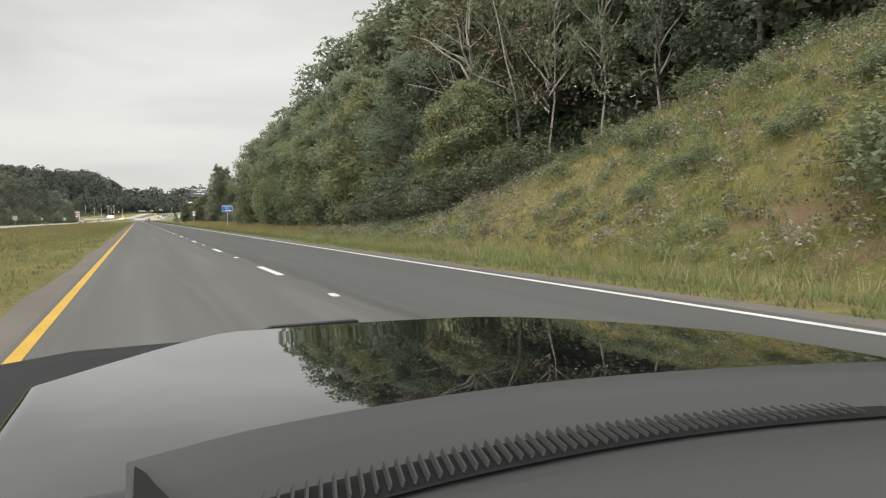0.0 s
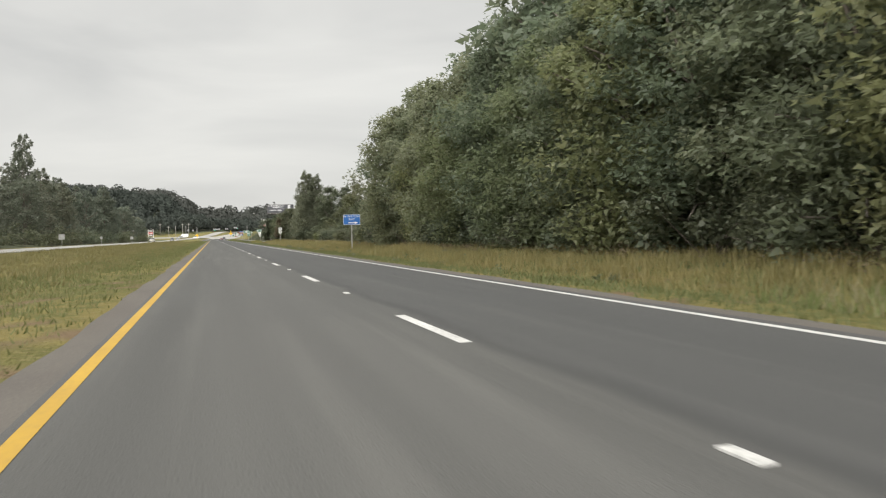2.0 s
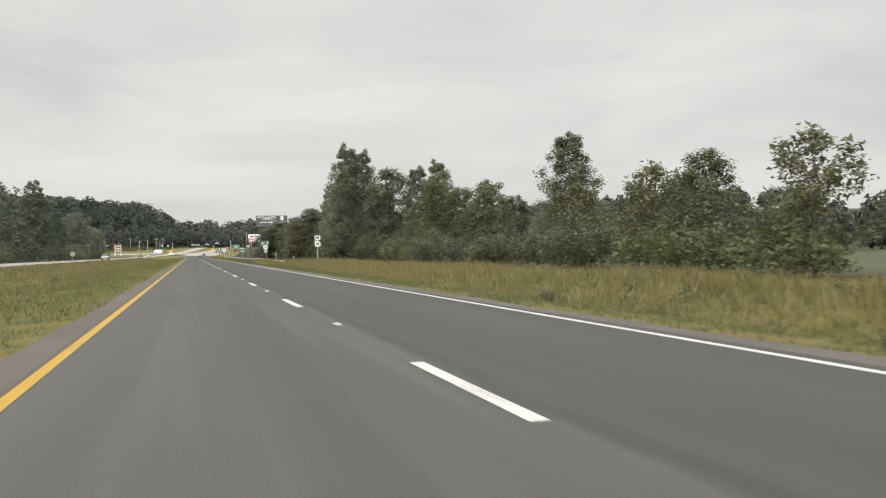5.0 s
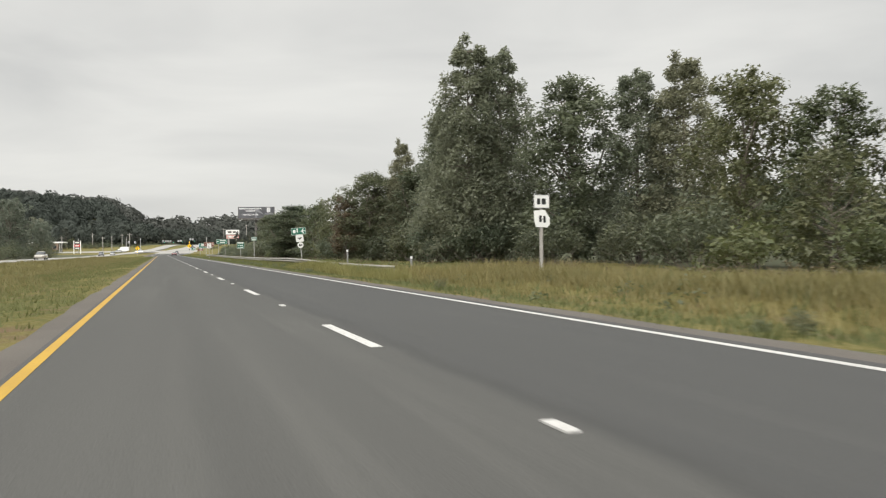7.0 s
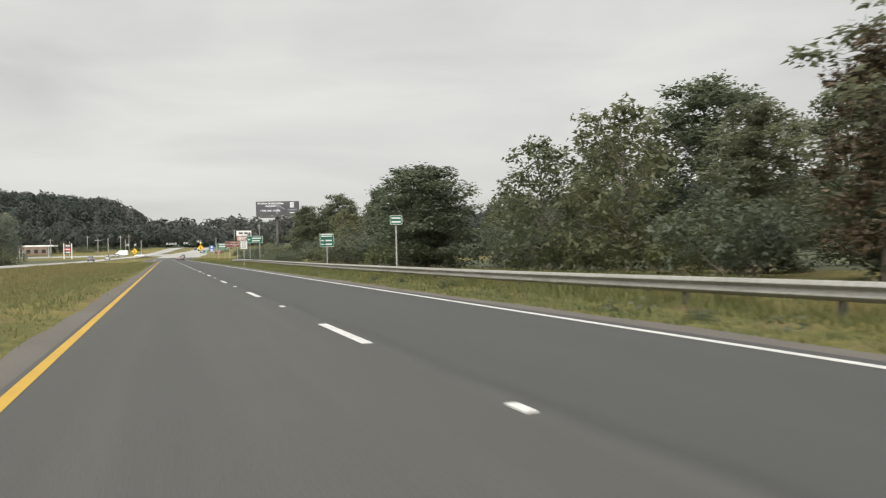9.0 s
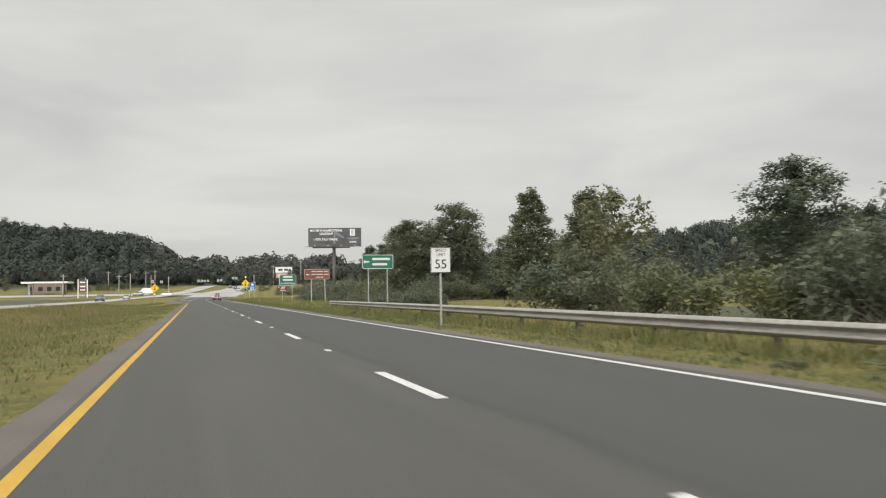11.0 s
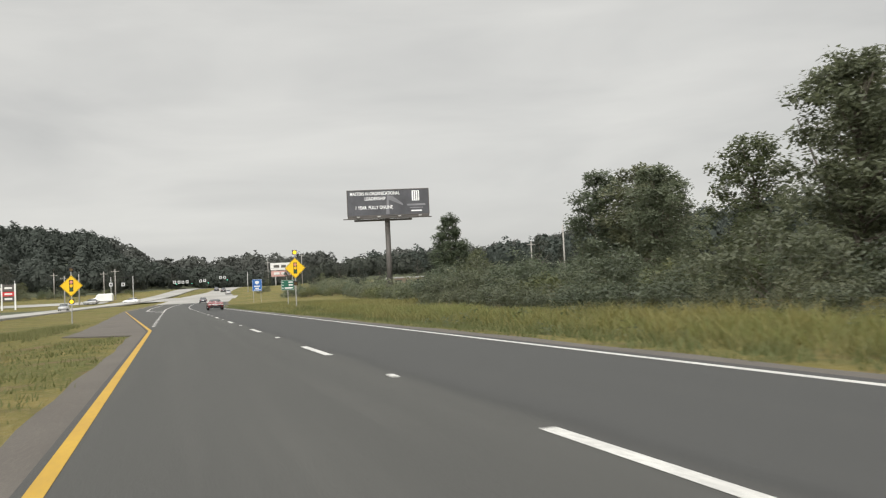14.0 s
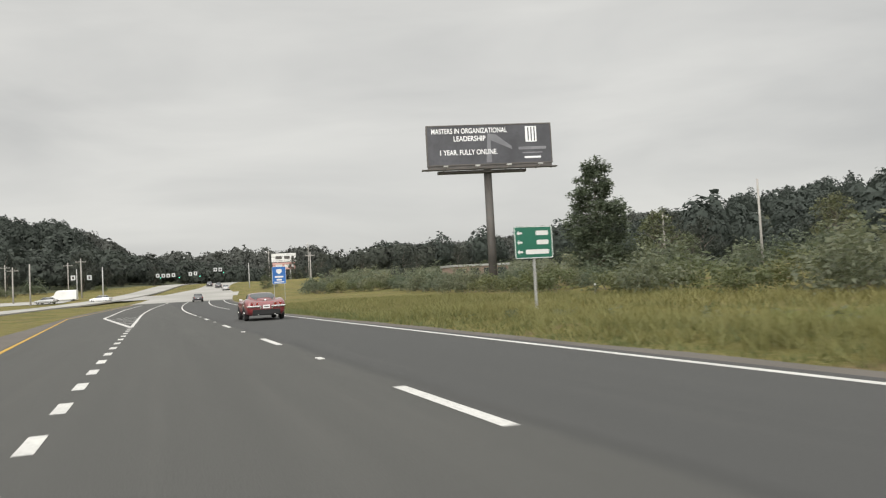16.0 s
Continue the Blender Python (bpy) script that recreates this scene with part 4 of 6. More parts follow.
def grass(name, seed, x0, x1, y0, y1, per, height, material, label, blades=7, wide=0.016, slope=0.55):
    """Tufts of bent blades over a strip; height is a number of metres or a function of the place."""
    rng = np.random.default_rng(seed)
    k = int((x1 - x0) * (y1 - y0) * per)
    px, py = rng.uniform(x0, x1, k), rng.uniform(y0, y1, k)
    big = np.array([noise.noise(Vector((x * 0.30, y * 0.10, seed))) for x, y in zip(px, py)])
    gz = np.array([land(x, y) for x, y in zip(px, py)])
    tall = np.array([height(x, y) for x, y in zip(px, py)]) if callable(height) else np.full(k, height)
    hh = np.repeat(tall * (0.95 + 0.7 * np.clip(big, -0.5, 0.6)), blades) * rng.uniform(0.45, 1.2, k * blades)
    bx, by = np.repeat(px, blades) + rng.normal(0, 0.12, k * blades), np.repeat(py, blades) + rng.normal(0, 0.12, k * blades)
    a, lean = rng.uniform(0, 6.283, k * blades), slope * rng.uniform(0.1, 1.6, k * blades)
    w = wide * rng.uniform(0.6, 1.4, k * blades)
    z = np.repeat(gz, blades)
    pa = np.stack((bx + w * np.cos(a), by + w * np.sin(a), z - 0.02), 1)
    pb = np.stack((bx - w * np.cos(a), by - w * np.sin(a), z - 0.02), 1)
    b2 = a + rng.uniform(0.6, 2.4, k * blades)
    pc = np.stack((bx + hh * lean * np.cos(b2), by + hh * lean * np.sin(b2), z + hh), 1)
    pts = np.stack((pa, pb, pc), 1).reshape(-1, 3)
    return tagged(mesh_np(name, pts, np.arange(len(pts)).reshape(-1, 3), material), label, "grass", "", "stuff")


def ground_weeds(name, seed, count, x0, x1, y0, y1, size, material, label, lift=0.0):
    """Low leafy weeds in drifts, too many to tell apart."""
    rng = np.random.default_rng(seed)
    px, py = rng.uniform(x0, x1, count), rng.uniform(y0, y1, count)
    drift = np.array([noise.noise(Vector((x * 0.22, y * 0.22, seed))) for x, y in zip(px, py)])
    keep = drift > rng.uniform(-0.25, 0.15, count)
    px, py, k = px[keep], py[keep], 0.10 + 0.25 * np.clip(drift[keep] + 0.3, 0, 1)
    mid = np.stack((px, py, np.array([land(x, y) for x, y in zip(px, py)]) + k * 0.6 + lift), 1)
    pts, faces = leaves(rng, mid, k * 1.3, 26, size, 0.7)
    return tagged(mesh_np(name, pts, faces, material), label, "weeds", "", "stuff")


ground_weeds("weeds", 61, 4200, 8.0, 23, 0, 56, 0.085, M_LEAF_BANK, "leafy green weeds on the steep bank", 0.14)
ground_weeds("weeds", 62, 750, 8.5, 23, 0, 56, 0.09, M_LEAF_DRY, "dry reddish weeds on the steep bank", 0.2)
ground_weeds("weeds", 64, 1700, 8.0, 23, 0, 56, 0.09, M_WEED_TAN, "faded tan weed heads on the steep bank", 0.30)
ground_weeds("weeds", 65, 700, 10.5, 14.2, 56, 212, 0.07, M_WEED_BROWN, "dry brown stalks at the foot of the trees", 0.22)
ground_weeds("weeds", 66, 120, 8.2, 10.4, 364, 452, 0.06, M_WEED_BROWN, "dry brown stalks along the crest of the verge", 0.16)
ground_weeds("weeds", 67, 260, 8.6, 12.5, 216, 352, 0.07, M_WEED_BROWN, "dry brown stalks behind the guard rail", 0.15)
ground_weeds("weeds", 63, 420, 5.2, 12, 60, 470, 0.10, M_LEAF_LIGHT, "low green weeds in the verge grass")
grass("grass", 41, 4.65, 6.7, -6, 520, 10, lambda x, y: 0.07 + 0.5 * verge_height(x, y), M_BLADE_GREEN, "short green grass along the pavement edge", 7, 0.014, 0.8)
grass("grass", 42, 5.8, 15.0, 56, 214, 6.2, verge_height, M_BLADE, "tall straw-coloured grass on the verge", 8)
grass("grass", 49, 6.2, 15.0, 56, 480, 1.8, lambda x, y: 0.62 * verge_height(x, y), M_BLADE_GREEN, "green grass among the tall straw", 8, 0.018, 0.7)
grass("grass", 50, 6.6, 11.5, 360, 480, 4.5, lambda x, y: 0.88 * verge_height(x, y), M_BLADE_YELLOW, "tall yellowing grass past the guard rail", 8, 0.014, 1.1)
grass("grass", 53, 6.0, 11.5, 360, 480, 8.0, lambda x, y: 0.86 * verge_height(x, y), M_BLADE_OLIVE, "soft olive grass past the guard rail", 8, 0.014, 0.9)
grass("grass", 56, 6.7, 8.9, 362, 460, 16, 0.34, M_BLADE_FRESH, "dense fresh grass round the sign posts", 8, 0.014, 1.1)
grass("grass", 58, 5.1, 8.6, 438, 482, 14, 0.30, M_BLADE_YELLOW, "dense grass round the signal-ahead sign", 8, 0.014, 1.1)
grass("grass", 57, 8.7, 10.3, 176, 204, 20, 0.42, M_BLADE, "dense straw-coloured grass before the route plates", 8, 0.016, 0.7)
grass("grass", 48, 6.4, 7.5, 208, 362, 18, lambda x, y: 0.50 - 0.22 * ease(230, 246, y), M_BLADE_GREEN, "uncut grass under the guard rail", 7)
grass("grass", 54, 6.0, 7.05, 207, 242, 34, lambda x, y: 0.54 * (1 - ease(226, 242, y)), M_BLADE_YELLOW, "tall grass before the start of the guard rail", 7)
grass("grass", 51, 7.4, 10.5, 213, 362, 4.0, lambda x, y: 0.5 * verge_height(x, y), M_BLADE, "dry uncut grass behind the guard rail", 7)
grass("grass", 43, 6.4, 22.0, -5, 56, 3.5, 0.34, M_BLADE_PALE, "tall weedy grass on the steep bank", 7, 0.013)
grass("grass", 52, 6.0, 22.0, -5, 56, 8, 0.28, M_BLADE_FRESH, "green grass on the steep bank", 7, 0.014)
grass("grass", 44, -10.5, -4.35, -4, 422, 5, lambda x, y: 0.06 + 0.6 * verge_height(x, y), M_BLADE_GREEN, "short green grass along the median edge", 7, 0.016, 0.8)
grass("grass", 45, -19.0, -6.4, 5, 422, 2.6, verge_height, M_BLADE, "yellowing tall grass on the wide median", 7, 0.024)
grass("grass", 55, -19.0, -7.6, 422, 446, 4.5, lambda x, y: 0.08 + 0.7 * verge_height(x, y), M_BLADE_OLIVE, "olive grass on the median beside the apron", 7, 0.02)
grass("grass", 47, 11.0, 24, 450, 480, 5.0, 0.30, M_BLADE_OLIVE, "olive grass below the thicket", 7, 0.02, 1.0)
grass("grass", 46, 6.4, 26, 480, 540, 4.4, 0.30, M_BLADE_OLIVE, "olive grass before the thicket", 7, 0.02, 1.0)

# ---- signs ----
SIGN_GROUP = "road signs along the verge"


def post(bm, x, top, base, kind="steel"):
    if kind == "wood":
        box(bm, x - 0.05, x + 0.05, 0.02, 0.12, base, top, 0.008)
    else:
        box(bm, x - 0.035, x + 0.035, 0.015, 0.03, base, top)
        box(bm, x - 0.035, x - 0.022, 0.03, 0.075, base, top)
        box(bm, x + 0.022, x + 0.035, 0.03, 0.075, base, top)


def road_sign(label, x, y, lean=0.0, turn=0.0, group=SIGN_GROUP, name="road_sign", back=0.0, sunk=0.0):
    return thing(name, label, "road sign", pose(x, y, land(x, y) - sunk, -back, lean, turn), group)


def panel(parent, w, h, x, z, material, border=None, radius=0.06, name="panel", proud=0.0):
    bm = bmesh.new()
    slab(bm, round_rect(w, h, radius, 4, x, z), -0.012 - proud, 0.008)
    ob = part(name, bm, material, parent)
    if border:
        bm = bmesh.new()
        t = 0.022 * max(1.0, w / 1.4)
        ring(bm, round_rect(w - 0.01, h - 0.01, radius, 4, x, z), round_rect(w - 0.01 - 2 * t, h - 0.01 - 2 * t, max(0.01, radius - t), 4, x, z), -0.017 - proud, -0.011 - proud)
        part("border", bm, border, ob)
    return ob


def posts(parent, xs, top, kind="steel", material=None):
    for x in xs:
        bm = bmesh.new()
        post(bm, x, top, -0.5, kind)
        part("post", bm, material or (M_WOODPOLE if kind == "wood" else M_GALV), parent)


def arrow(parent, x, z, length, size, material, way=1, y=-0.017):
    bm = bmesh.new()
    h = length / 2 * way
    slab(bm, [(x - h, z - size * 0.2), (x + h * 0.3, z - size * 0.2), (x + h * 0.3, z - size * 0.55), (x + h, z), (x + h * 0.3, z + size * 0.55), (x + h * 0.3, z + size * 0.2), (x - h, z + size * 0.2)], y - 0.004, y)
    part("arrow", bm, material, parent)


# blue sign at the end of the wood
s = road_sign("blue rectangular sign with white writing and arrow", 8.72, 110.2)
p = panel(s, 1.43, 0.86, 0, 2.58, M_SIGN_BLUE, M_SIGN_WHITE)
lettering("GA. STATE PATROL", 0.135, 0, 2.85, -0.014, M_SIGN_WHITE, p, 0.86)
lettering("POST", 0.15, 0, 2.60, -0.014, M_SIGN_WHITE, p)
arrow(p, 0.12, 2.32, 0.85, 0.17, M_SIGN_WHITE)
posts(s, (0.0,), 2.95)

# route marker pair
s = road_sign("two white route plates on one brown post", 10.32, 202.6)
p = panel(s, 0.64, 0.50, 0, 2.58, M_SIGN_WHITE, M_BLACK, 0.05)
bars("marking", ((-0.12, 2.58, 0.12, 0.22), (0.08, 2.58, 0.16, 0.22)), -0.013, M_BLACK, p)
bm = bmesh.new()
slab(bm, [(-0.30, 2.26), (0.12, 2.28), (0.30, 2.02), (0.32, 1.78), (0.20, 1.66), (-0.24, 1.68), (-0.30, 1.95)], -0.012, 0.008)
p = part("plate", bm, M_SIGN_WHITE, s)
bars("marking", ((-0.06, 1.97, 0.10, 0.24), (0.10, 1.95, 0.10, 0.24)), -0.013, M_BLACK, p)
posts(s, (0.0,), 2.8, "wood")

# leaning airport sign
s = road_sign("leaning green airport sign over two white plates", 8.95, 245.0, -5.5)
p = panel(s, 1.25, 0.60, -0.02, 2.80, M_SIGN_GREEN, M_SIGN_WHITE)
bars("marking", ((-0.38, 2.80, 0.22, 0.28), (-0.12, 2.86, 0.10, 0.34)), -0.013, M_SIGN_WHITE, p)
bm = bmesh.new()
slab(bm, [(0.06, 2.78), (0.24, 2.80), (0.38, 3.02), (0.43, 3.0), (0.36, 2.82), (0.53, 2.83), (0.53, 2.77), (0.36, 2.75), (0.43, 2.58), (0.38, 2.56), (0.24, 2.74)], -0.02, -0.013)
part("airplane", bm, M_SIGN_WHITE, p, "white airplane symbol")
p = panel(s, 0.64, 0.60, 0.02, 2.18, M_SIGN_WHITE, None, 0.05)
bm = bmesh.new()
slab(bm, [(-0.18, 2.24), (0.24, 2.26), (0.02, 2.06)], -0.02, -0.013)
part("marking", bm, M_DARK_STEEL, p)
bm = bmesh.new()
slab(bm, disc_outline(0.25, 0.03, 1.60), -0.014, 0.008)
p = part("disc", bm, M_SIGN_WHITE, s, "round white plate with black arrow")
arrow(p, 0.03, 1.60, 0.32, 0.24, M_BLACK, -1)
posts(s, (0.03,), 2.9)

# small green sign
s = road_sign("small green sign with two white lines", 8.13, 274.3)
p = panel(s, 0.62, 0.44, 0, 2.66, M_SIGN_GREEN, M_SIGN_WHITE, 0.04)
bars("marking", ((0, 2.75, 0.46, 0.08), (0, 2.57, 0.46, 0.08)), -0.013, M_SIGN_WHITE, p)
posts(s, (0.0,), 2.85)

# green direction sign with white header
s = road_sign("green direction sign with a pale header panel", 8.16, 291.7)
p = panel(s, 0.98, 0.92, 0, 2.04, M_SIGN_GREEN, M_SIGN_WHITE, 0.05)
bars("header", ((0.0, 2.42, 0.80, 0.07), (-0.02, 2.31, 0.76, 0.06)), -0.013, M_SIGN_WHITE, p)
bars("marking", ((0.12, 2.02, 0.44, 0.10), (0.12, 1.76, 0.44, 0.10)), -0.013, M_SIGN_WHITE, p)
arrow(p, -0.30, 2.02, 0.2, 0.14, M_SIGN_WHITE, -1)
arrow(p, -0.30, 1.76, 0.2, 0.14, M_SIGN_WHITE, -1)
posts(s, (0.0,), 2.4)

# speed limit
s = road_sign("white speed limit sign with black writing", 5.85, 327.2)
p = panel(s, 0.76, 0.92, 0, 2.39, M_SIGN_WHITE, M_BLACK, 0.05)
lettering("SPEED", 0.11, 0, 2.74, -0.014, M_BLACK, p)
lettering("LIMIT", 0.11, 0, 2.58, -0.014, M_BLACK, p)
lettering("55", 0.34, 0, 2.23, -0.014, M_BLACK, p)
posts(s, (0.0,), 2.8)

# large green sign at the end of the rail
s = road_sign("wide green direction sign with white arrow", 10.1, 356.3)
p = panel(s, 2.3, 1.02, 0, 3.30, M_SIGN_GREEN, M_SIGN_WHITE, 0.08)
arrow(p, -0.85, 3.30, 0.42, 0.28, M_SIGN_WHITE, -1)
bars("marking", ((0.25, 3.50, 1.3, 0.16), (0.15, 3.12, 1.1, 0.16)), -0.013, M_SIGN_WHITE, p)
posts(s, (-0.7, 0.7), 3.75)

# brown sign on two posts
s = road_sign("brown sign with white writing, tilted back on two posts", 8.42, 374.65, back=6.4, sunk=0.22)
p = panel(s, 2.36, 0.98, 0, 3.12, M_SIGN_BROWN, M_SIGN_TAN, 0.07)
bars("marking", ((-0.30, 3.38, 0.42, 0.075), (0.26, 3.38, 0.60, 0.08), (0.85, 3.38, 0.40, 0.08), (-0.32, 3.10, 0.40, 0.075), (0.26, 3.10, 0.64, 0.08), (0.86, 3.10, 0.42, 0.08), (0.10, 2.84, 0.38, 0.07), (0.47, 2.84, 0.28, 0.075)), -0.013, M_SIGN_PINK, p)
arrow(p, -0.88, 3.09, 0.28, 0.16, M_SIGN_WHITE, -1)
posts(s, (-0.55, 0.73), 3.5)

# green intersection sign and the small brown one before it
s = road_sign("green sign naming the junction, white border", 8.08, 396.95, sunk=0.22)
p = panel(s, 1.98, 1.28, 0.04, 2.98, M_SIGN_GREEN, M_SIGN_WHITE, 0.12)
bars("marking", ((0.04, 3.36, 1.12, 0.20), (0.04, 2.99, 1.20, 0.20)), -0.013, M_SIGN_WHITE, p)
lettering("INTERSECTION", 0.21, 0.04, 2.57, -0.014, M_SIGN_WHITE, p, 0.86)
posts(s, (0.55,), 3.4)
s = road_sign("small brown sign with pale writing bars", 7.40, 396.4, sunk=0.17)
p = panel(s, 1.34, 0.64, 0, 1.94, M_SIGN_BROWN, M_SIGN_TAN, 0.04)
bars("marking", ((-0.42, 2.13, 0.12, 0.09), (0.12, 2.13, 0.46, 0.09)), -0.013, M_SIGN_WHITE, p)
bars("marking", ((0.02, 1.95, 0.5, 0.15),), -0.013, M_SIGN_TAN, p)
bars("arrow_shaft", ((0.08, 1.745, 0.72, 0.05),), -0.013, M_SIGN_WHITE, p)
posts(s, (0.02,), 2.2)

M_LAMP_ON = glow("lit_amber_beacon", (1.0, 0.62, 0.03), 1.6)
M_LAMP_OFF = surface("dark_amber_lens", (0.10, 0.06, 0.02), (0.14, 0.08, 0.02), None, 3, 20, 0.25, spec=0.5)
M_RED_DISC = surface("pale_red_disc", (0.55, 0.20, 0.14), (0.62, 0.26, 0.18), None, 3, 30, 0.5, wear=0.2)
M_GREEN_DISC = surface("dark_green_disc", (0.02, 0.06, 0.035), (0.03, 0.075, 0.045), None, 3, 30, 0.5, wear=0.2)


def signal_ahead(x, y, zc, lit_top, label):
    """A yellow diamond with a traffic-light symbol and two flashing beacons on one post."""
    s = road_sign(label, x, y, 0, 0, "signal-ahead signs")
    z = zc - land(x, y)
    bm = bmesh.new()
    k = 0.80
    slab(bm, [(0, z + k), (-k, z), (0, z - k), (k, z)], -0.014, 0.008)
    p = part("panel", bm, M_SIGN_YELLOW, s)
    bm = bmesh.new()
    ring(bm, [(0, z + k - 0.03), (-k + 0.03, z), (0, z - k + 0.03), (k - 0.03, z)], [(0, z + k - 0.06), (-k + 0.06, z), (0, z - k + 0.06), (k - 0.06, z)], -0.018, -0.013)
    part("border", bm, M_BLACK, p)
    bm = bmesh.new()
    slab(bm, round_rect(0.28, 0.86, 0.03, 3, 0, z), -0.018, -0.013)
    sym = part("symbol", bm, M_BLACK, p, "black traffic-light symbol")
    for dz, m in ((0.27, M_RED_DISC), (0.0, M_SIGN_YELLOW), (-0.27, M_GREEN_DISC)):
        bm = bmesh.new()
        slab(bm, disc_outline(0.115, 0, z + dz), -0.024, -0.018)
        part("disc", bm, m, sym)
    for top in (True, False):
        lz = z + 1.22 if top else z - 1.18
        bm = bmesh.new()
        box(bm, -0.17, 0.17, 0.0, 0.16, lz - 0.17, lz + 0.17, 0.02)
        b = part("beacon", bm, M_BLACK, s, "black beacon housing")
        bm = bmesh.new()
        tube(bm, (0, -0.03, lz), (0, 0.0, lz), 0.13, 0.14, 20)
        part("lens", bm, M_LAMP_ON if top == lit_top else M_LAMP_OFF, b)
        bm = bmesh.new()
        for i in range(12):
            a0, a1 = math.pi * i / 12, math.pi * (i + 1) / 12
            bm.faces.new([bm.verts.new(v) for v in ((0.15 * math.cos(a0), -0.16, lz + 0.15 * math.sin(a0)), (0.15 * math.cos(a1), -0.16, lz + 0.15 * math.sin(a1)), (0.155 * math.cos(a1), 0, lz + 0.155 * math.sin(a1)), (0.155 * math.cos(a0), 0, lz + 0.155 * math.sin(a0)))])
        part("visor", bm, M_BLACK, b)
    bm = bmesh.new()
    tube(bm, (0, 0.05, -0.4), (0, 0.05, z + 1.1), 0.045, 0.045, 10)
    part("post", bm, M_GALV, s)


signal_ahead(6.40, 452.5, 3.32, True, "yellow diamond signal-ahead sign with lit beacon")
signal_ahead(-9.75, 455.8, 2.72, False, "yellow diamond signal-ahead sign in the median")

s = road_sign("green three-line direction sign with white arrows", 8.27, 470.4, sunk=0.26)
p = panel(s, 1.28, 0.98, 0, 2.42, M_SIGN_GREEN, M_SIGN_WHITE, 0.06)
for dz, w in ((0.28, 0.42), (0.0, 0.40), (-0.29, 0.78)):
    arrow(p, -0.47, 2.42 + dz, 0.17, 0.15, M_SIGN_WHITE, -1)
    bars("marking", ((0.50 - w / 2, 2.42 + dz, w, 0.14),), -0.013, M_SIGN_WHITE, p)
posts(s, (0.0,), 2.8)

s = road_sign("tall blue interstate sign with route shield", 15.5, 570.6)
g0 = land(15.5, 570.6)
p = panel(s, 2.05, 2.6, 0, 4.0 - g0, M_SIGN_BLUE, M_SIGN_WHITE, 0.08)
bm = bmesh.new()
slab(bm, [(-0.42, 4.85 - g0), (0, 4.95 - g0), (0.42, 4.85 - g0), (0.40, 4.45 - g0), (0.0, 4.15 - g0), (-0.40, 4.45 - g0)], -0.02, -0.013)
part("shield", bm, M_SIGN_WHITE, p)
bars("marking", ((0, 3.75 - g0, 1.3, 0.26), (0, 3.3 - g0, 0.8, 0.24), (0, 2.95 - g0, 1.5, 0.14)), -0.013, M_SIGN_WHITE, p)
posts(s, (-0.8, 0.8), 5.2 - g0)

for x, y, w, zc in ((-27.5, 194.0, 0.95, 1.85), (-26.9, 240.0, 0.55, 1.7), (-26.6, 308.0, 0.85, 1.7)):
    s = road_sign("grey back of a sign beyond the oncoming road", x, y, 0, 0, "signs facing the other way")
    panel(s, w, w, 0, zc - land(x, y), M_GALV, None, 0.05)
    posts(s, (0.0,), zc + 0.3 - land(x, y))

# ---- guard rail ----
M_BEAM = surface("weathered_galvanised_beam", (0.24, 0.232, 0.21), (0.31, 0.30, 0.275), (0.18, 0.155, 0.12), 0.5, 9, 0.55, 0.35, 0.4, wear=0.6)
RAIL_X, RAIL_Y, RAIL_N = 7.1, 214.62, 38
M_RAIL_POST = surface("dark_weathered_post", (0.085, 0.075, 0.062), (0.13, 0.115, 0.098), (0.05, 0.045, 0.04), 0.8, 14, 0.95, bump=0.4, stretch=(1, 1, 0.2))
rail = thing("guard_rail", "galvanised W-beam guard rail along the verge", "guard rail", pose(RAIL_X, RAIL_Y, 0.0))
wave = [(0.0, 0.265), (-0.035, 0.285), (-0.080, 0.325), (-0.088, 0.34), (-0.080, 0.355), (-0.012, 0.402), (-0.005, 0.42), (-0.012, 0.438), (-0.080, 0.485), (-0.088, 0.50), (-0.080, 0.515), (-0.035, 0.555), (0.0, 0.575)]
beam_mesh = None
post_mesh = None


def rail_place(s):
    """The rail's first bays swing away from the road and sink into the grass."""
    f, low = max(0.0, 1 - s / 13.0) ** 2, max(0.0, 1 - s / 24.0)
    return 1.3 * f, s, 0.045 - 0.105 * ease(18, 48, s) + 0.11 * ease(66, 125, s) - 0.27 * low


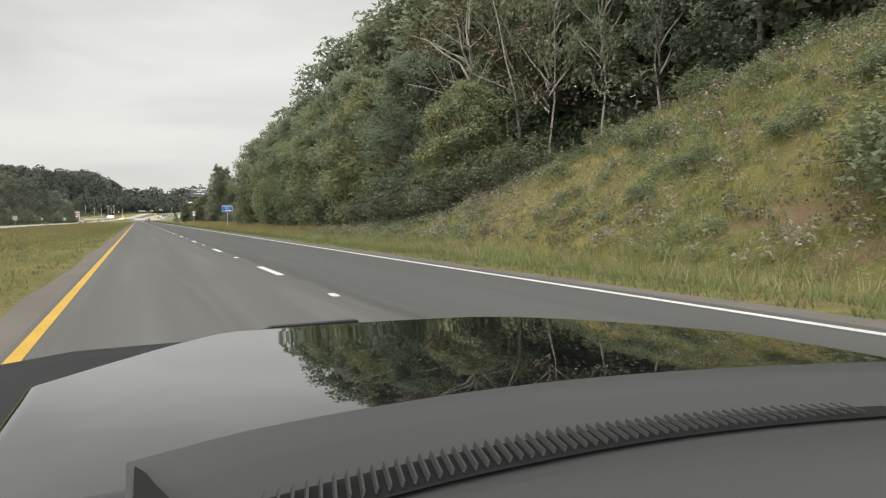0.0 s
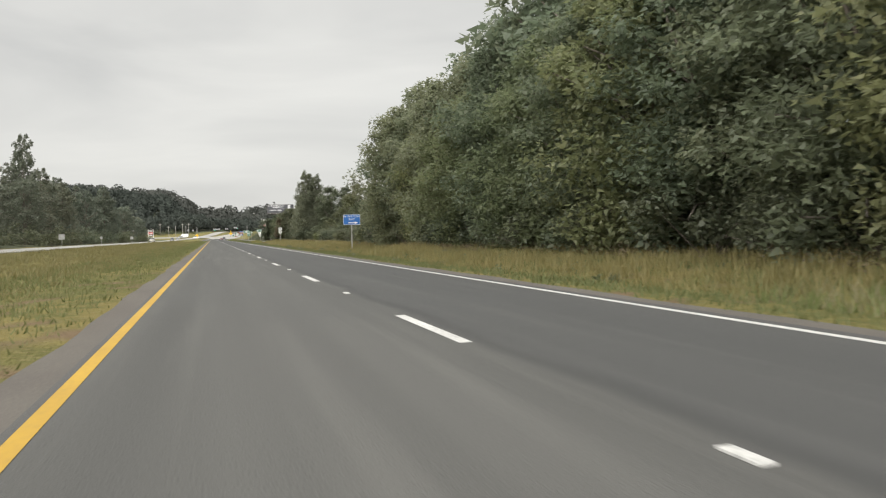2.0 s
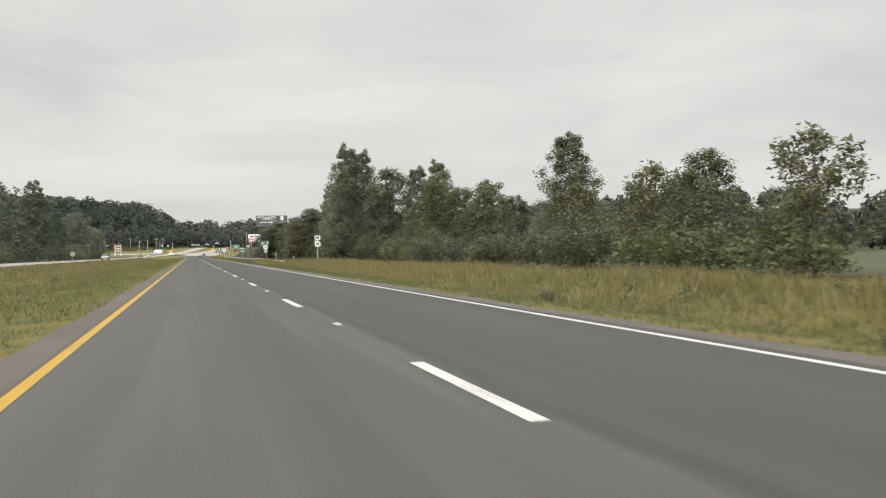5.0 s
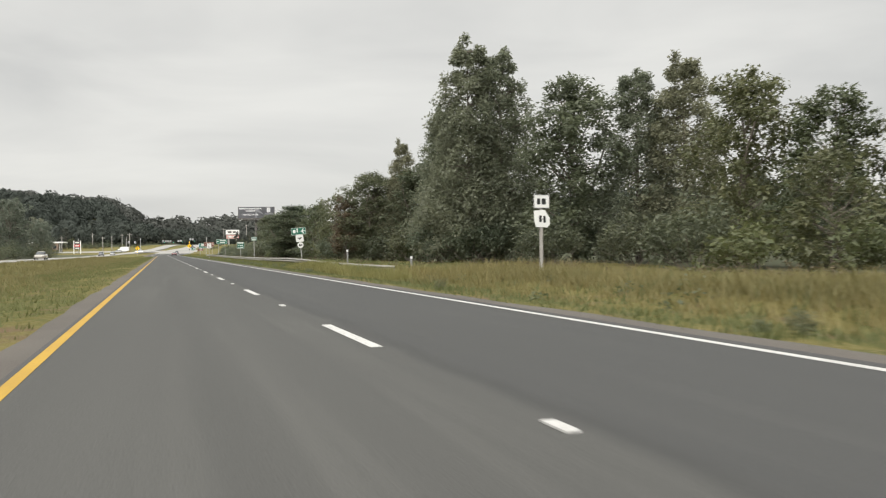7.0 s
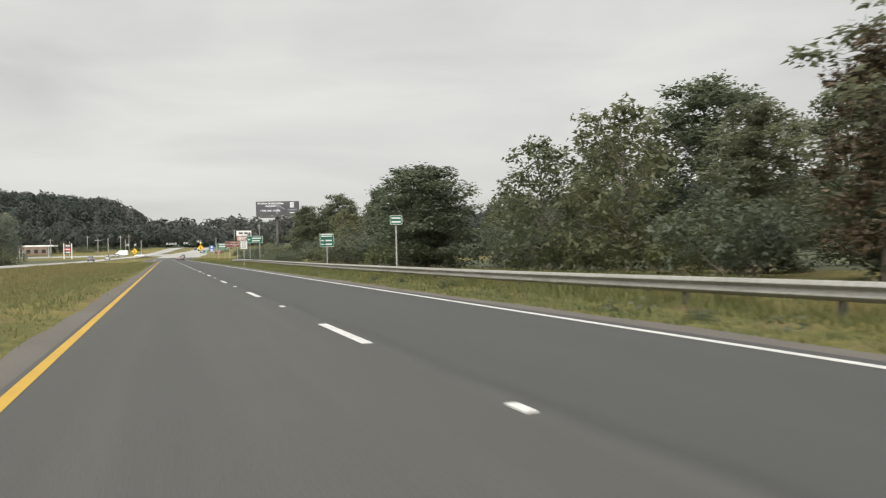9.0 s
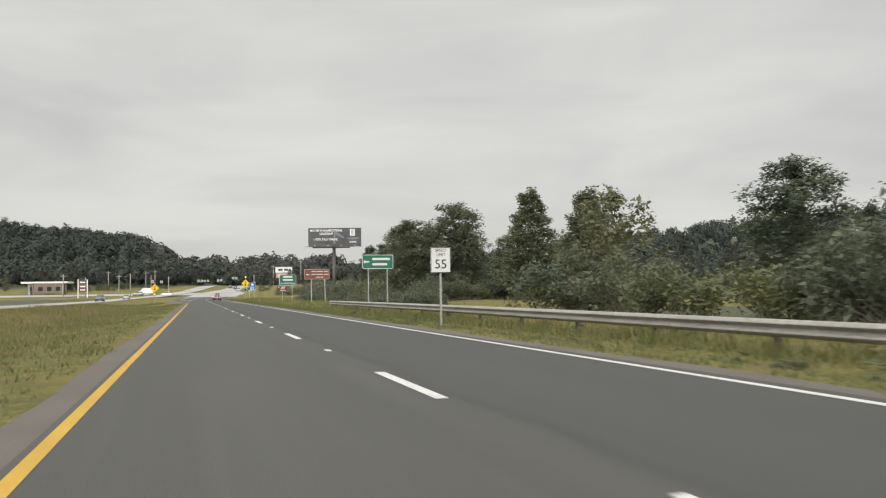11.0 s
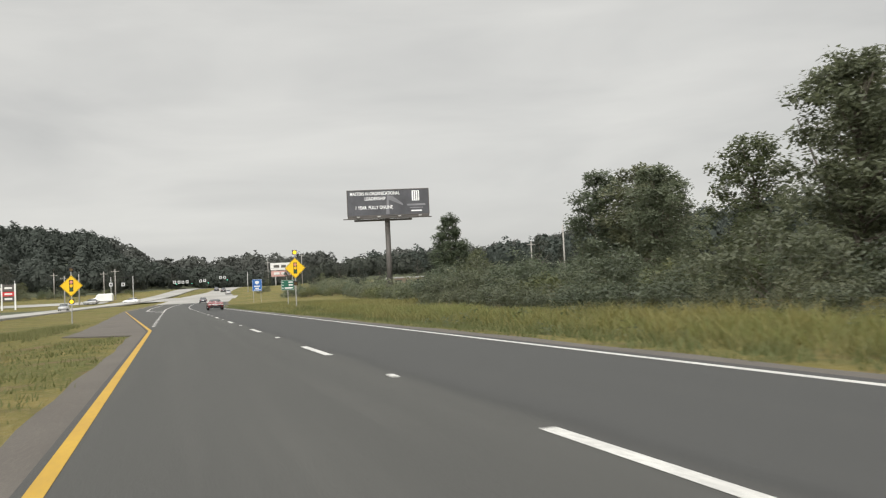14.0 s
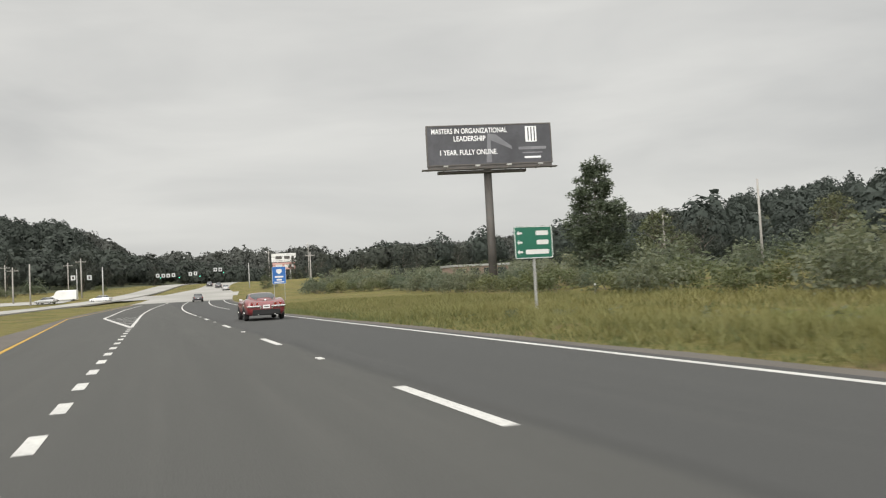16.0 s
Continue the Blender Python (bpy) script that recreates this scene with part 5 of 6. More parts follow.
for i in range(RAIL_N):
    p0, p1 = Vector(rail_place(3.81 * i)), Vector(rail_place(3.81 * (i + 1)))
    turn = math.degrees(math.atan2(p0.x - p1.x, 3.81))
    if not beam_mesh:
        k = len(wave)
        pts = [(x, y, z) for y in (0, 3.83) for x, z in wave] + [(x + 0.012, y, z) for y in (0, 3.83) for x, z in wave]
        fs = [(j, j + 1, k + j + 1, k + j) for j in range(k - 1)] + [(2 * k + j + 1, 2 * k + j, 3 * k + j, 3 * k + j + 1) for j in range(k - 1)]
        fs += [(0, k, 3 * k, 2 * k), (k - 1, 3 * k - 1, 4 * k - 1, 2 * k - 1)]
        b = part("beam", (pts, fs), M_BEAM, rail)
        beam_mesh = b.data
        bm = bmesh.new()
        box(bm, 0.10, 0.20, -0.05, 0.05, -0.9, 0.56, 0.006)
        box(bm, 0.0, 0.10, -0.05, 0.05, 0.30, 0.54)
        q = part("post", bm, M_RAIL_POST, rail)
        post_mesh = q.data
        b.matrix_basis = pose(*p0, math.degrees(math.atan2(p1.z - p0.z, 3.81)), 0, turn)
        q.matrix_basis = pose(*((p0 + p1) / 2), 0, 0, turn)
    else:
        b = new("beam", beam_mesh)
        b.parent = rail
        b.matrix_basis = pose(p0.x + 0.003 * (i % 2), p0.y, p0.z, math.degrees(math.atan2(p1.z - p0.z, 3.81)), 0, turn)
        q = new("post", post_mesh)
        q.parent = rail
        q.matrix_basis = pose(*((p0 + p1) / 2), 0, 0, turn)
for y, way in ((3.81 * RAIL_N, 1),):
    bm = bmesh.new()
    for j in range(6):
        a0, a1 = radians(18 * j), radians(18 * (j + 1))
        for z0, z1 in ((0.27, 0.425), (0.43, 0.58)):
            v = [(-0.04 + 0.18 * (1 - math.cos(a0)), y + way * 0.28 * math.sin(a0), z0), (-0.04 + 0.18 * (1 - math.cos(a1)), y + way * 0.28 * math.sin(a1), z0)]
            bm.faces.new([bm.verts.new(c) for c in (v[0], v[1], (*v[1][:2], z1), (*v[0][:2], z1))])
    part("end_shoe", bm, M_GALV, rail, "rounded end shoe")

M_MARKER = surface("weathered_grey_post", (0.22, 0.22, 0.21), (0.17, 0.17, 0.163), (0.12, 0.115, 0.105), 2.0, 14, 0.8)
for x, y, top in ((9.4, 215.2, 0.75), (8.28, 224.6, 1.15), (24.5, 494.0, 0.75)):
    d = thing("marker_post", "short grey roadside marker post with white band", "marker post", pose(x, y, land(x, y)), "marker posts")
    bm = bmesh.new()
    box(bm, -0.05, 0.05, -0.03, 0.03, -0.2, top, 0.01)
    q = part("post", bm, M_MARKER, d)
    bm = bmesh.new()
    box(bm, -0.054, 0.054, -0.034, 0.034, top - 0.13, top - 0.02)
    part("band", bm, M_SIGN_WHITE, q, "white reflective band")

# ---- billboard ----
M_BOARD = surface("dark_grey_billboard_print", (0.045, 0.045, 0.050), (0.070, 0.070, 0.078), (0.035, 0.035, 0.04), 0.25, 3, 0.5, wear=0.4)
M_PRINT = surface("white_print", (0.72, 0.72, 0.72), (0.66, 0.66, 0.66), None, 0.5, 10, 0.6, wear=0.1)
M_PRINT_GREY = surface("grey_print", (0.13, 0.13, 0.14), (0.19, 0.19, 0.20), None, 0.4, 6, 0.6, wear=0.2)
bx, by = 38.2, 540.4
gz = land(bx, by)
bill = thing("billboard", "dark billboard with white writing on one steel pole", "billboard", pose(bx, by, gz, 0, 0, -13.5))
BW, BZ0, BZ1 = 15.9, 16.15 - gz, 21.1 - gz
bm = bmesh.new()
box(bm, -BW / 2, BW / 2, -0.5, -0.2, BZ0, BZ1, 0.03)
face = part("face", bm, M_BOARD, bill, "dark grey printed face")
bm = bmesh.new()
ring(bm, round_rect(BW + 0.2, BZ1 - BZ0 + 0.2, 0.02, 1, 0, (BZ0 + BZ1) / 2), round_rect(BW - 0.1, BZ1 - BZ0 - 0.1, 0.02, 1, 0, (BZ0 + BZ1) / 2), -0.54, -0.15)
part("face_frame", bm, M_DARK_STEEL, bill)
hz = BZ1 - BZ0
lettering("MASTERS IN ORGANIZATIONAL", 0.66, -2.55, BZ0 + hz * 0.86, -0.515, M_PRINT, face, 0.74, 0.012)
lettering("LEADERSHIP", 0.66, -2.55, BZ0 + hz * 0.66, -0.515, M_PRINT, face, 0.83, 0.012)
lettering("1 YEAR. FULLY ONLINE.", 0.66, -2.75, BZ0 + hz * 0.31, -0.515, M_PRINT, face, 0.78, 0.012)
bm = bmesh.new()
slab(bm, round_rect(1.45, 2.0, 0.02, 1, 5.4, BZ0 + hz * 0.74), -0.52, -0.505)
emblem = part("emblem", bm, M_PRINT, face, "white emblem with dark columns")
bars("column", ((5.05, BZ0 + hz * 0.74, 0.16, 1.7), (5.45, BZ0 + hz * 0.74, 0.16, 1.8), (5.85, BZ0 + hz * 0.74, 0.16, 1.8)), -0.521, M_BOARD, emblem)
bars("marking", ((5.5, BZ0 + hz * 0.38, 3.6, 0.36), (5.5, BZ0 + hz * 0.26, 2.6, 0.14), (5.5, BZ0 + hz * 0.14, 2.2, 0.28)), -0.506, M_PRINT_GREY, face)
bars("marking", ((5.5, BZ0 + hz * 0.14, 2.1, 0.24),), -0.512, M_PRINT, face)
bm = bmesh.new()
slab(bm, [(-0.5, BZ0 + 0.2), (0.2, BZ0 + 0.2), (0.15, BZ0 + 3.0), (2.9, BZ0 + 1.8), (2.8, BZ0 + 2.2), (0.9, BZ0 + 3.7), (-0.2, BZ0 + 3.9)], -0.512, -0.502)
part("picture_shape", bm, M_PRINT_GREY, face)
bm = bmesh.new()
box(bm, -BW / 2, BW / 2, -0.42, 0.5, BZ0 - 0.5, BZ0 - 0.02, 0.02)
part("apron", bm, M_DARK_STEEL, bill)
bm = bmesh.new()
box(bm, -BW / 2 - 0.9, BW / 2 + 0.4, -1.6, -0.6, BZ0 - 0.72, BZ0 - 0.62)
for i in range(9):
    x = -BW / 2 + BW * i / 8
    tube(bm, (x, -1.55, BZ0 - 0.66), (x, 0.3, BZ0 - 0.62), 0.06, 0.06, 6)
part("catwalk", bm, M_DARK_STEEL, bill)
bm = bmesh.new()
box(bm, -BW / 2 + 1.2, BW / 2 - 3.4, -0.5, 0.6, BZ0 - 1.05, BZ0 - 0.75)
part("torsion_beam", bm, M_DARK_STEEL, bill)
for i in range(4):
    bm = bmesh.new()
    x = -BW / 2 + 2.0 + 4.0 * i
    tube(bm, (x, -0.5, BZ0 - 0.6), (x, -2.1, BZ0 - 0.45), 0.04, 0.04, 6)
    box(bm, x - 0.3, x + 0.3, -2.3, -2.0, BZ0 - 0.5, BZ0 - 0.3, 0.02)
    part("floodlight", bm, M_GALV, bill)
bm = bmesh.new()
tube(bm, (-0.3, 0.4, -1.0), (-0.3, 0.4, BZ0 - 0.4), 0.55, 0.50, 20)
part("pole", bm, M_DARK_STEEL, bill, "rust-flecked steel pole", smooth=True)
bm = bmesh.new()
box(bm, -BW / 2, BW / 2, 0.9, 1.1, BZ0, BZ1, 0.03)
for i in range(7):
    x = -BW / 2 + 0.5 + (BW - 1) * i / 6
    tube(bm, (x, -0.2, BZ0 + 0.2), (x, 0.9, BZ1 - 0.2), 0.06, 0.06, 6)
part("back_frame", bm, M_DARK_STEEL, bill)

# ---- poles and wires ----


def utility_pole(x, y, height, arm=True, lean=0.0):
    s = thing("utility_pole", "weathered wooden utility pole", "utility pole", pose(x, y, land(x, y), 0, lean, 12), "utility poles")
    bm = bmesh.new()
    tube(bm, (0, 0, -1), (0, 0, height), 0.19, 0.13, 10)
    part("shaft", bm, M_WOODPOLE, s, smooth=True)
    if arm:
        bm = bmesh.new()
        box(bm, -1.2, 1.2, -0.06, 0.06, height - 0.9, height - 0.76)
        a = part("crossarm", bm, M_WOODPOLE, s)
        for x2 in (-1.1, -0.4, 0.4, 1.1):
            bm = bmesh.new()
            tube(bm, (x2, 0, height - 0.76), (x2, 0, height - 0.56), 0.05, 0.03, 8)
            part("insulator", bm, M_GALV, a)
    return s


POLES = [(70.2, 529, 11.0), (78, 560, 10.0), (33.5, 640, 9.5), (55.5, 760, 14.0), (39.5, 756, 11.5), (-19.5, 668, 10.0), (-27.5, 640, 9.0), (-33.0, 655, 8.5), (-41.5, 700, 9.0), (-24.5, 690, 9.0), (-52, 640, 9.0)]
for i, (x, y, h) in enumerate(POLES):
    utility_pole(x, y, h, i not in (0, 6))
bm = bmesh.new()


def wire(a, b, sag):
    k = 14
    pts = [Vector(a).lerp(Vector(b), i / k) - Vector((0, 0, sag * 4 * (i / k) * (1 - i / k))) for i in range(k + 1)]
    for p0, p1 in zip(pts, pts[1:]):
        tube(bm, p0, p1, 0.022, 0.022, 4, caps=False)


for dz in (0.0, 0.9, 2.0):
    wire((-52, 640, land(-52, 640) + 8.9 - dz), (-27.5, 640, land(-27.5, 640) + 8.9 - dz), 0.5)
    wire((-27.5, 640, land(-27.5, 640) + 8.9 - dz), (33.5, 640, land(33.5, 640) + 9.0 - dz), 0.9)
    wire((33.5, 640, land(33.5, 640) + 9.0 - dz), (78, 560, land(78, 560) + 9.6 - dz), 1.0)
    wire((39.5, 756, land(39.5, 756) + 11 - dz), (55.5, 760, land(55.5, 760) + 13 - dz), 0.3)
tagged(part("power_line", bm, M_BLACK, None), "thin dark power lines strung between the poles", "power line", "", "structure")

# ---- junction signals ----
M_PLATE_GREY = surface("weathered_white_plate", (0.44, 0.45, 0.45), (0.36, 0.37, 0.37), None, 0.8, 12, 0.6, wear=0.3)
M_SIG_GREEN = glow("green_signal_lens", (0.10, 0.75, 0.50), 0.9)


def signal_span(y, x0, x1, heads, label, z0):
    s = thing("traffic_signal", label, "traffic light", pose(0, y, z0), "junction signals")
    for x in (x0, x1):
        bm = bmesh.new()
        tube(bm, (x, 0, -1.5), (x, 0, 8.2), 0.16, 0.11, 10)
        part("mast", bm, M_GALV, s, smooth=True)
    bm = bmesh.new()
    tube(bm, (x0, 0, 7.9), (x1, 0, 7.9), 0.03, 0.03, 6)
    part("span_wire", bm, M_BLACK, s)
    for x, z, plate in heads:
        bm = bmesh.new()
        if plate:
            slab(bm, round_rect(0.95, 1.05, 0.05, 2, x, z), -0.03, 0.0)
            q = part("sign_plate", bm, M_PLATE_GREY, s, "white sign plate on the wire")
            bars("marking", ((x, z, 0.4, 0.6),), -0.031, M_DARK_STEEL, q)
        else:
            box(bm, x - 0.22, x + 0.22, -0.2, 0.1, z - 0.65, z + 0.65, 0.03)
            h = part("signal_head", bm, M_BLACK, s)
            bm = bmesh.new()
            tube(bm, (x, -0.23, z - 0.38), (x, -0.2, z - 0.38), 0.14, 0.14, 14)
            part("lens", bm, M_SIG_GREEN, h)
            bm = bmesh.new()
            tube(bm, (x, -0.05, z + 0.65), (x, -0.05, 7.9), 0.02, 0.02, 5)
            part("hanger", bm, M_BLACK, h)


signal_span(686, -22, 24, [(-1.2, 5.5, 1), (-0.5, 5.2, 0), (0.3, 5.45, 1), (1.6, 5.4, 1), (3.0, 5.5, 1), (4.6, 5.1, 0), (7.6, 5.6, 1), (9.0, 5.7, 1), (10.2, 5.2, 0), (14.5, 6.55, 1), (15.9, 6.5, 1), (16.8, 6.0, 0)], "overhead traffic signals and white plates on span wires", 2.62)
signal_span(640, -44, -13, [(-19.0, 6.0, 1), (-15.7, 5.9, 1)], "side-road signals with white plates on a wire", 1.11)

# ---- vehicles ----
M_TYRE = surface("tyre_rubber", (0.02, 0.02, 0.02), (0.035, 0.034, 0.033), None, 3, 30, 0.85)
M_CHROME = surface("bright_chrome", (0.72, 0.72, 0.72), (0.62, 0.62, 0.61), None, 2, 20, 0.15, 1.0, 0.5, wear=0.2)
M_GLASS = surface("dark_car_glass", (0.03, 0.035, 0.038), (0.04, 0.045, 0.048), None, 1, 10, 0.06, 0.0, 0.8, wear=0.1)
M_TAIL = surface("red_tail_lens", (0.16, 0.012, 0.010), (0.20, 0.014, 0.012), None, 3, 20, 0.2, spec=0.5)
M_PLATE = surface("white_number_plate", (0.70, 0.69, 0.67), (0.62, 0.60, 0.60), None, 5, 30, 0.5, wear=0.15)


def car_paint(name, c, coat=1.0):
    m = surface(name, c, tuple(0.86 * v for v in c), tuple(0.7 * v for v in c), 0.6, 9, 0.32, 0.0, 0.5, wear=0.25)
    m.node_tree.nodes["Principled BSDF"].inputs["Coat Weight"].default_value = coat
    m.node_tree.nodes["Principled BSDF"].inputs["Coat Roughness"].default_value = 0.05
    return m


def loft(stations, half, cap=True):
    """Rings of a half section, mirrored, skinned from the rear to the nose."""
    bm = bmesh.new()
    rings = []
    for st in stations:
        h = half(*st)
        pts = h + [(-x, z) for x, z in reversed(h) if x > 1e-6]
        rings.append([bm.verts.new((x, st[0], z)) for x, z in pts])
    k = len(rings[0])
    for a, b in zip(rings, rings[1:]):
        for i in range(k):
            j = (i + 1) % k
            bm.faces.new((a[i], a[j], b[j], b[i]))
    if cap:
        bm.faces.new(rings[0][::-1])
        bm.faces.new(rings[-1])
    return bm


def wheel(parent, x, y, r, w, rim_mat):
    side = 1 if x > 0 else -1
    bm = bmesh.new()
    prof = [(-w / 2, r * 0.62), (-w / 2, r * 0.9), (-w * 0.36, r), (w * 0.36, r), (w / 2, r * 0.9), (w / 2, r * 0.62)]
    seg = 26
    rows = [[bm.verts.new((x + a, y + q * math.cos(t), r + q * math.sin(t))) for a, q in prof] for t in [2 * math.pi * i / seg for i in range(seg)]]
    for i in range(seg):
        j = (i + 1) % seg
        for k in range(len(prof)):
            m = (k + 1) % len(prof)
            bm.faces.new((rows[i][k], rows[i][m], rows[j][m], rows[j][k]))
    t = part("wheel", bm, M_TYRE, parent, smooth=False)
    bm = bmesh.new()
    tube(bm, (x - side * 0.02, y, r), (x + side * w * 0.40, y, r), r * 0.64, r * 0.60, 22)
    tube(bm, (x + side * w * 0.40, y, r), (x + side * w * 0.50, y, r), r * 0.2, r * 0.16, 12)
    part("rim", bm, rim_mat, t)


def sports_coupe(m, paint):
    """A 1960s fastback coupe with hips over the rear wheels, split chrome bumpers and round tail lamps."""
    car = thing("sports_car", "red 1960s fastback sports car with chrome bumpers", "car", m)

    def half(y, w, zb, zf, zc):
        return [(0.0, zb), (w * 0.80, zb), (w * 0.95, zb + 0.10), (w, 0.60), (w * 0.985, zf - 0.10), (w * 0.90, zf - 0.01), (w * 0.74, zf), (w * 0.50, zc), (w * 0.2, zc + 0.004), (0.0, zc + 0.005)]

    body = [(0.0, 0.76, 0.36, 0.78, 0.77), (0.05, 0.82, 0.30, 0.83, 0.82), (0.22, 0.855, 0.24, 0.89, 0.86), (0.55, 0.885, 0.22, 0.95, 0.89), (0.95, 0.885, 0.21, 0.985, 0.91), (1.35, 0.86, 0.22, 0.95, 0.90), (1.75, 0.82, 0.20, 0.89, 0.87), (2.4, 0.80, 0.20, 0.86, 0.86), (2.9, 0.83, 0.21, 0.88, 0.86), (3.3, 0.87, 0.24, 0.915, 0.85), (3.7, 0.87, 0.26, 0.88, 0.82), (4.1, 0.84, 0.28, 0.78, 0.75), (4.36, 0.78, 0.32, 0.66, 0.65), (4.45, 0.70, 0.40, 0.58, 0.57)]
    b = part("body", loft(body, half), paint, car, smooth=True)

    def cabin(y, w, top, grow=0.0):
        return [(w * 1.22 + grow, 0.84), (w * 1.16 + grow, 0.93), (w + grow, top - 0.10 + grow), (w * 0.82 + grow, top - 0.025 + grow), (w * 0.4, top + grow), (0.0, top + 0.004 + grow)]

    top = [(0.30, 0.16, 0.905), (0.55, 0.30, 0.97), (0.85, 0.44, 1.06), (1.15, 0.53, 1.14), (1.45, 0.565, 1.205), (1.8, 0.58, 1.245), (2.2, 0.575, 1.245), (2.45, 0.56, 1.19), (2.85, 0.56, 0.93)]
    bm = bmesh.new()
    rows = []
    for y, w, t in top:
        h = cabin(y, w, t)
        rows.append([bm.verts.new((x, y, z)) for x, z in h + [(-x, z) for x, z in reversed(h[:-1])]])
    for a, c in zip(rows, rows[1:]):
        for i in range(len(a) - 1):
            bm.faces.new((a[i], a[i + 1], c[i + 1], c[i]))
    part("roof", bm, paint, car, smooth=True)

    def glass(name, ya, yb, lo, hi, k=8, width=1.0):
        """A pane that follows the cabin between two stations and two places on its section."""
        g = bmesh.new()
        rws = []
        for i in range(k + 1):
            y = ya + (yb - ya) * i / k
            j = next(q for q in range(len(top) - 1) if top[q + 1][0] >= y)
            f = (y - top[j][0]) / (top[j + 1][0] - top[j][0])
            w, t = [top[j][n] + f * (top[j + 1][n] - top[j][n]) for n in (1, 2)]
            h = cabin(y, w, t, 0.006)
            rws.append([g.verts.new((x * width, y, z + 0.003)) for x, z in (h + [(-x, z) for x, z in reversed(h[:-1])])[lo:hi]])
        for a, c in zip(rws, rws[1:]):
            for i in range(len(a) - 1):
                g.faces.new((a[i], a[i + 1], c[i + 1], c[i]))
        part(name, g, M_GLASS, car, smooth=True)

    glass("rear_window", 0.66, 1.46, 2, 9)
    glass("side_window", 1.55, 2.42, 1, 3, 4)
    glass("side_window", 1.55, 2.42, 8, 10, 4)
    glass("windscreen", 2.48, 2.8, 2, 9)
    for sx in (-1, 1):
        g = bmesh.new()
        box(g, min(sx * 0.24, sx * 0.80), max(sx * 0.24, sx * 0.80), -0.07, -0.005, 0.585, 0.66, 0.02)
        box(g, min(sx * 0.22, sx * 0.28), max(sx * 0.22, sx * 0.28), -0.07, 0.0, 0.50, 0.66, 0.015)
        box(g, min(sx * 0.76, sx * 0.84), max(sx * 0.76, sx * 0.84), -0.05, 0.28, 0.59, 0.655, 0.02)
        part("bumper", g, M_CHROME, car, "split chrome rear bumper")
        for x in (0.40, 0.62):
            g = bmesh.new()
            tube(g, (sx * x, -0.012, 0.735), (sx * x, 0.06, 0.735), 0.062, 0.066, 18)
            q = part("tail_lamp", g, M_TAIL, car, "round red tail lamp")
            g = bmesh.new()
            tube(g, (sx * x, -0.006, 0.735), (sx * x, 0.05, 0.735), 0.075, 0.078, 18)
            part("bezel", g, M_CHROME, q)
        g = bmesh.new()
        tube(g, (sx * 0.36, -0.06, 0.27), (sx * 0.36, 0.4, 0.27), 0.035, 0.035, 10)
        part("exhaust_pipe", g, M_CHROME, car)
        wheel(car, sx * 0.785, 0.98, 0.335, 0.21, M_CHROME)
        wheel(car, sx * 0.785, 3.45, 0.335, 0.20, M_CHROME)
        g = bmesh.new()
        box(g, min(sx * 0.78, sx * 0.93), max(sx * 0.78, sx * 0.93), 2.35, 2.43, 0.88, 0.97, 0.02)
        part("door_mirror", g, M_CHROME, car)
        g = bmesh.new()
        box(g, min(sx * 0.70, sx * 0.80), max(sx * 0.70, sx * 0.80), 1.35, 3.05, 0.22, 0.30, 0.02)
        part("side_exhaust", g, M_CHROME, car)
    g = bmesh.new()
    box(g, -0.62, 0.62, -0.008, 0.16, 0.24, 0.50, 0.04)
    part("rear_valance", g, M_BLACK, car, "black block below the bumpers")
    g = bmesh.new()
    box(g, -0.155, 0.155, -0.035, -0.01, 0.53, 0.69, 0.01)
    q = part("number_plate", g, M_PLATE, car)
    bars("marking", ((0, 0.61, 0.22, 0.05),), -0.036, M_DARK_STEEL, q)
    g = bmesh.new()
    tube(g, (0, 0.30, 0.895), (0, 0.285, 0.91), 0.045, 0.04, 16)
    part("fuel_cap", g, M_CHROME, car)
    return car


sports_coupe(pose(2.08, 484.6, 0.005, 0, 0, 0), car_paint("deep_red_car_paint", (0.165, 0.020, 0.022)))


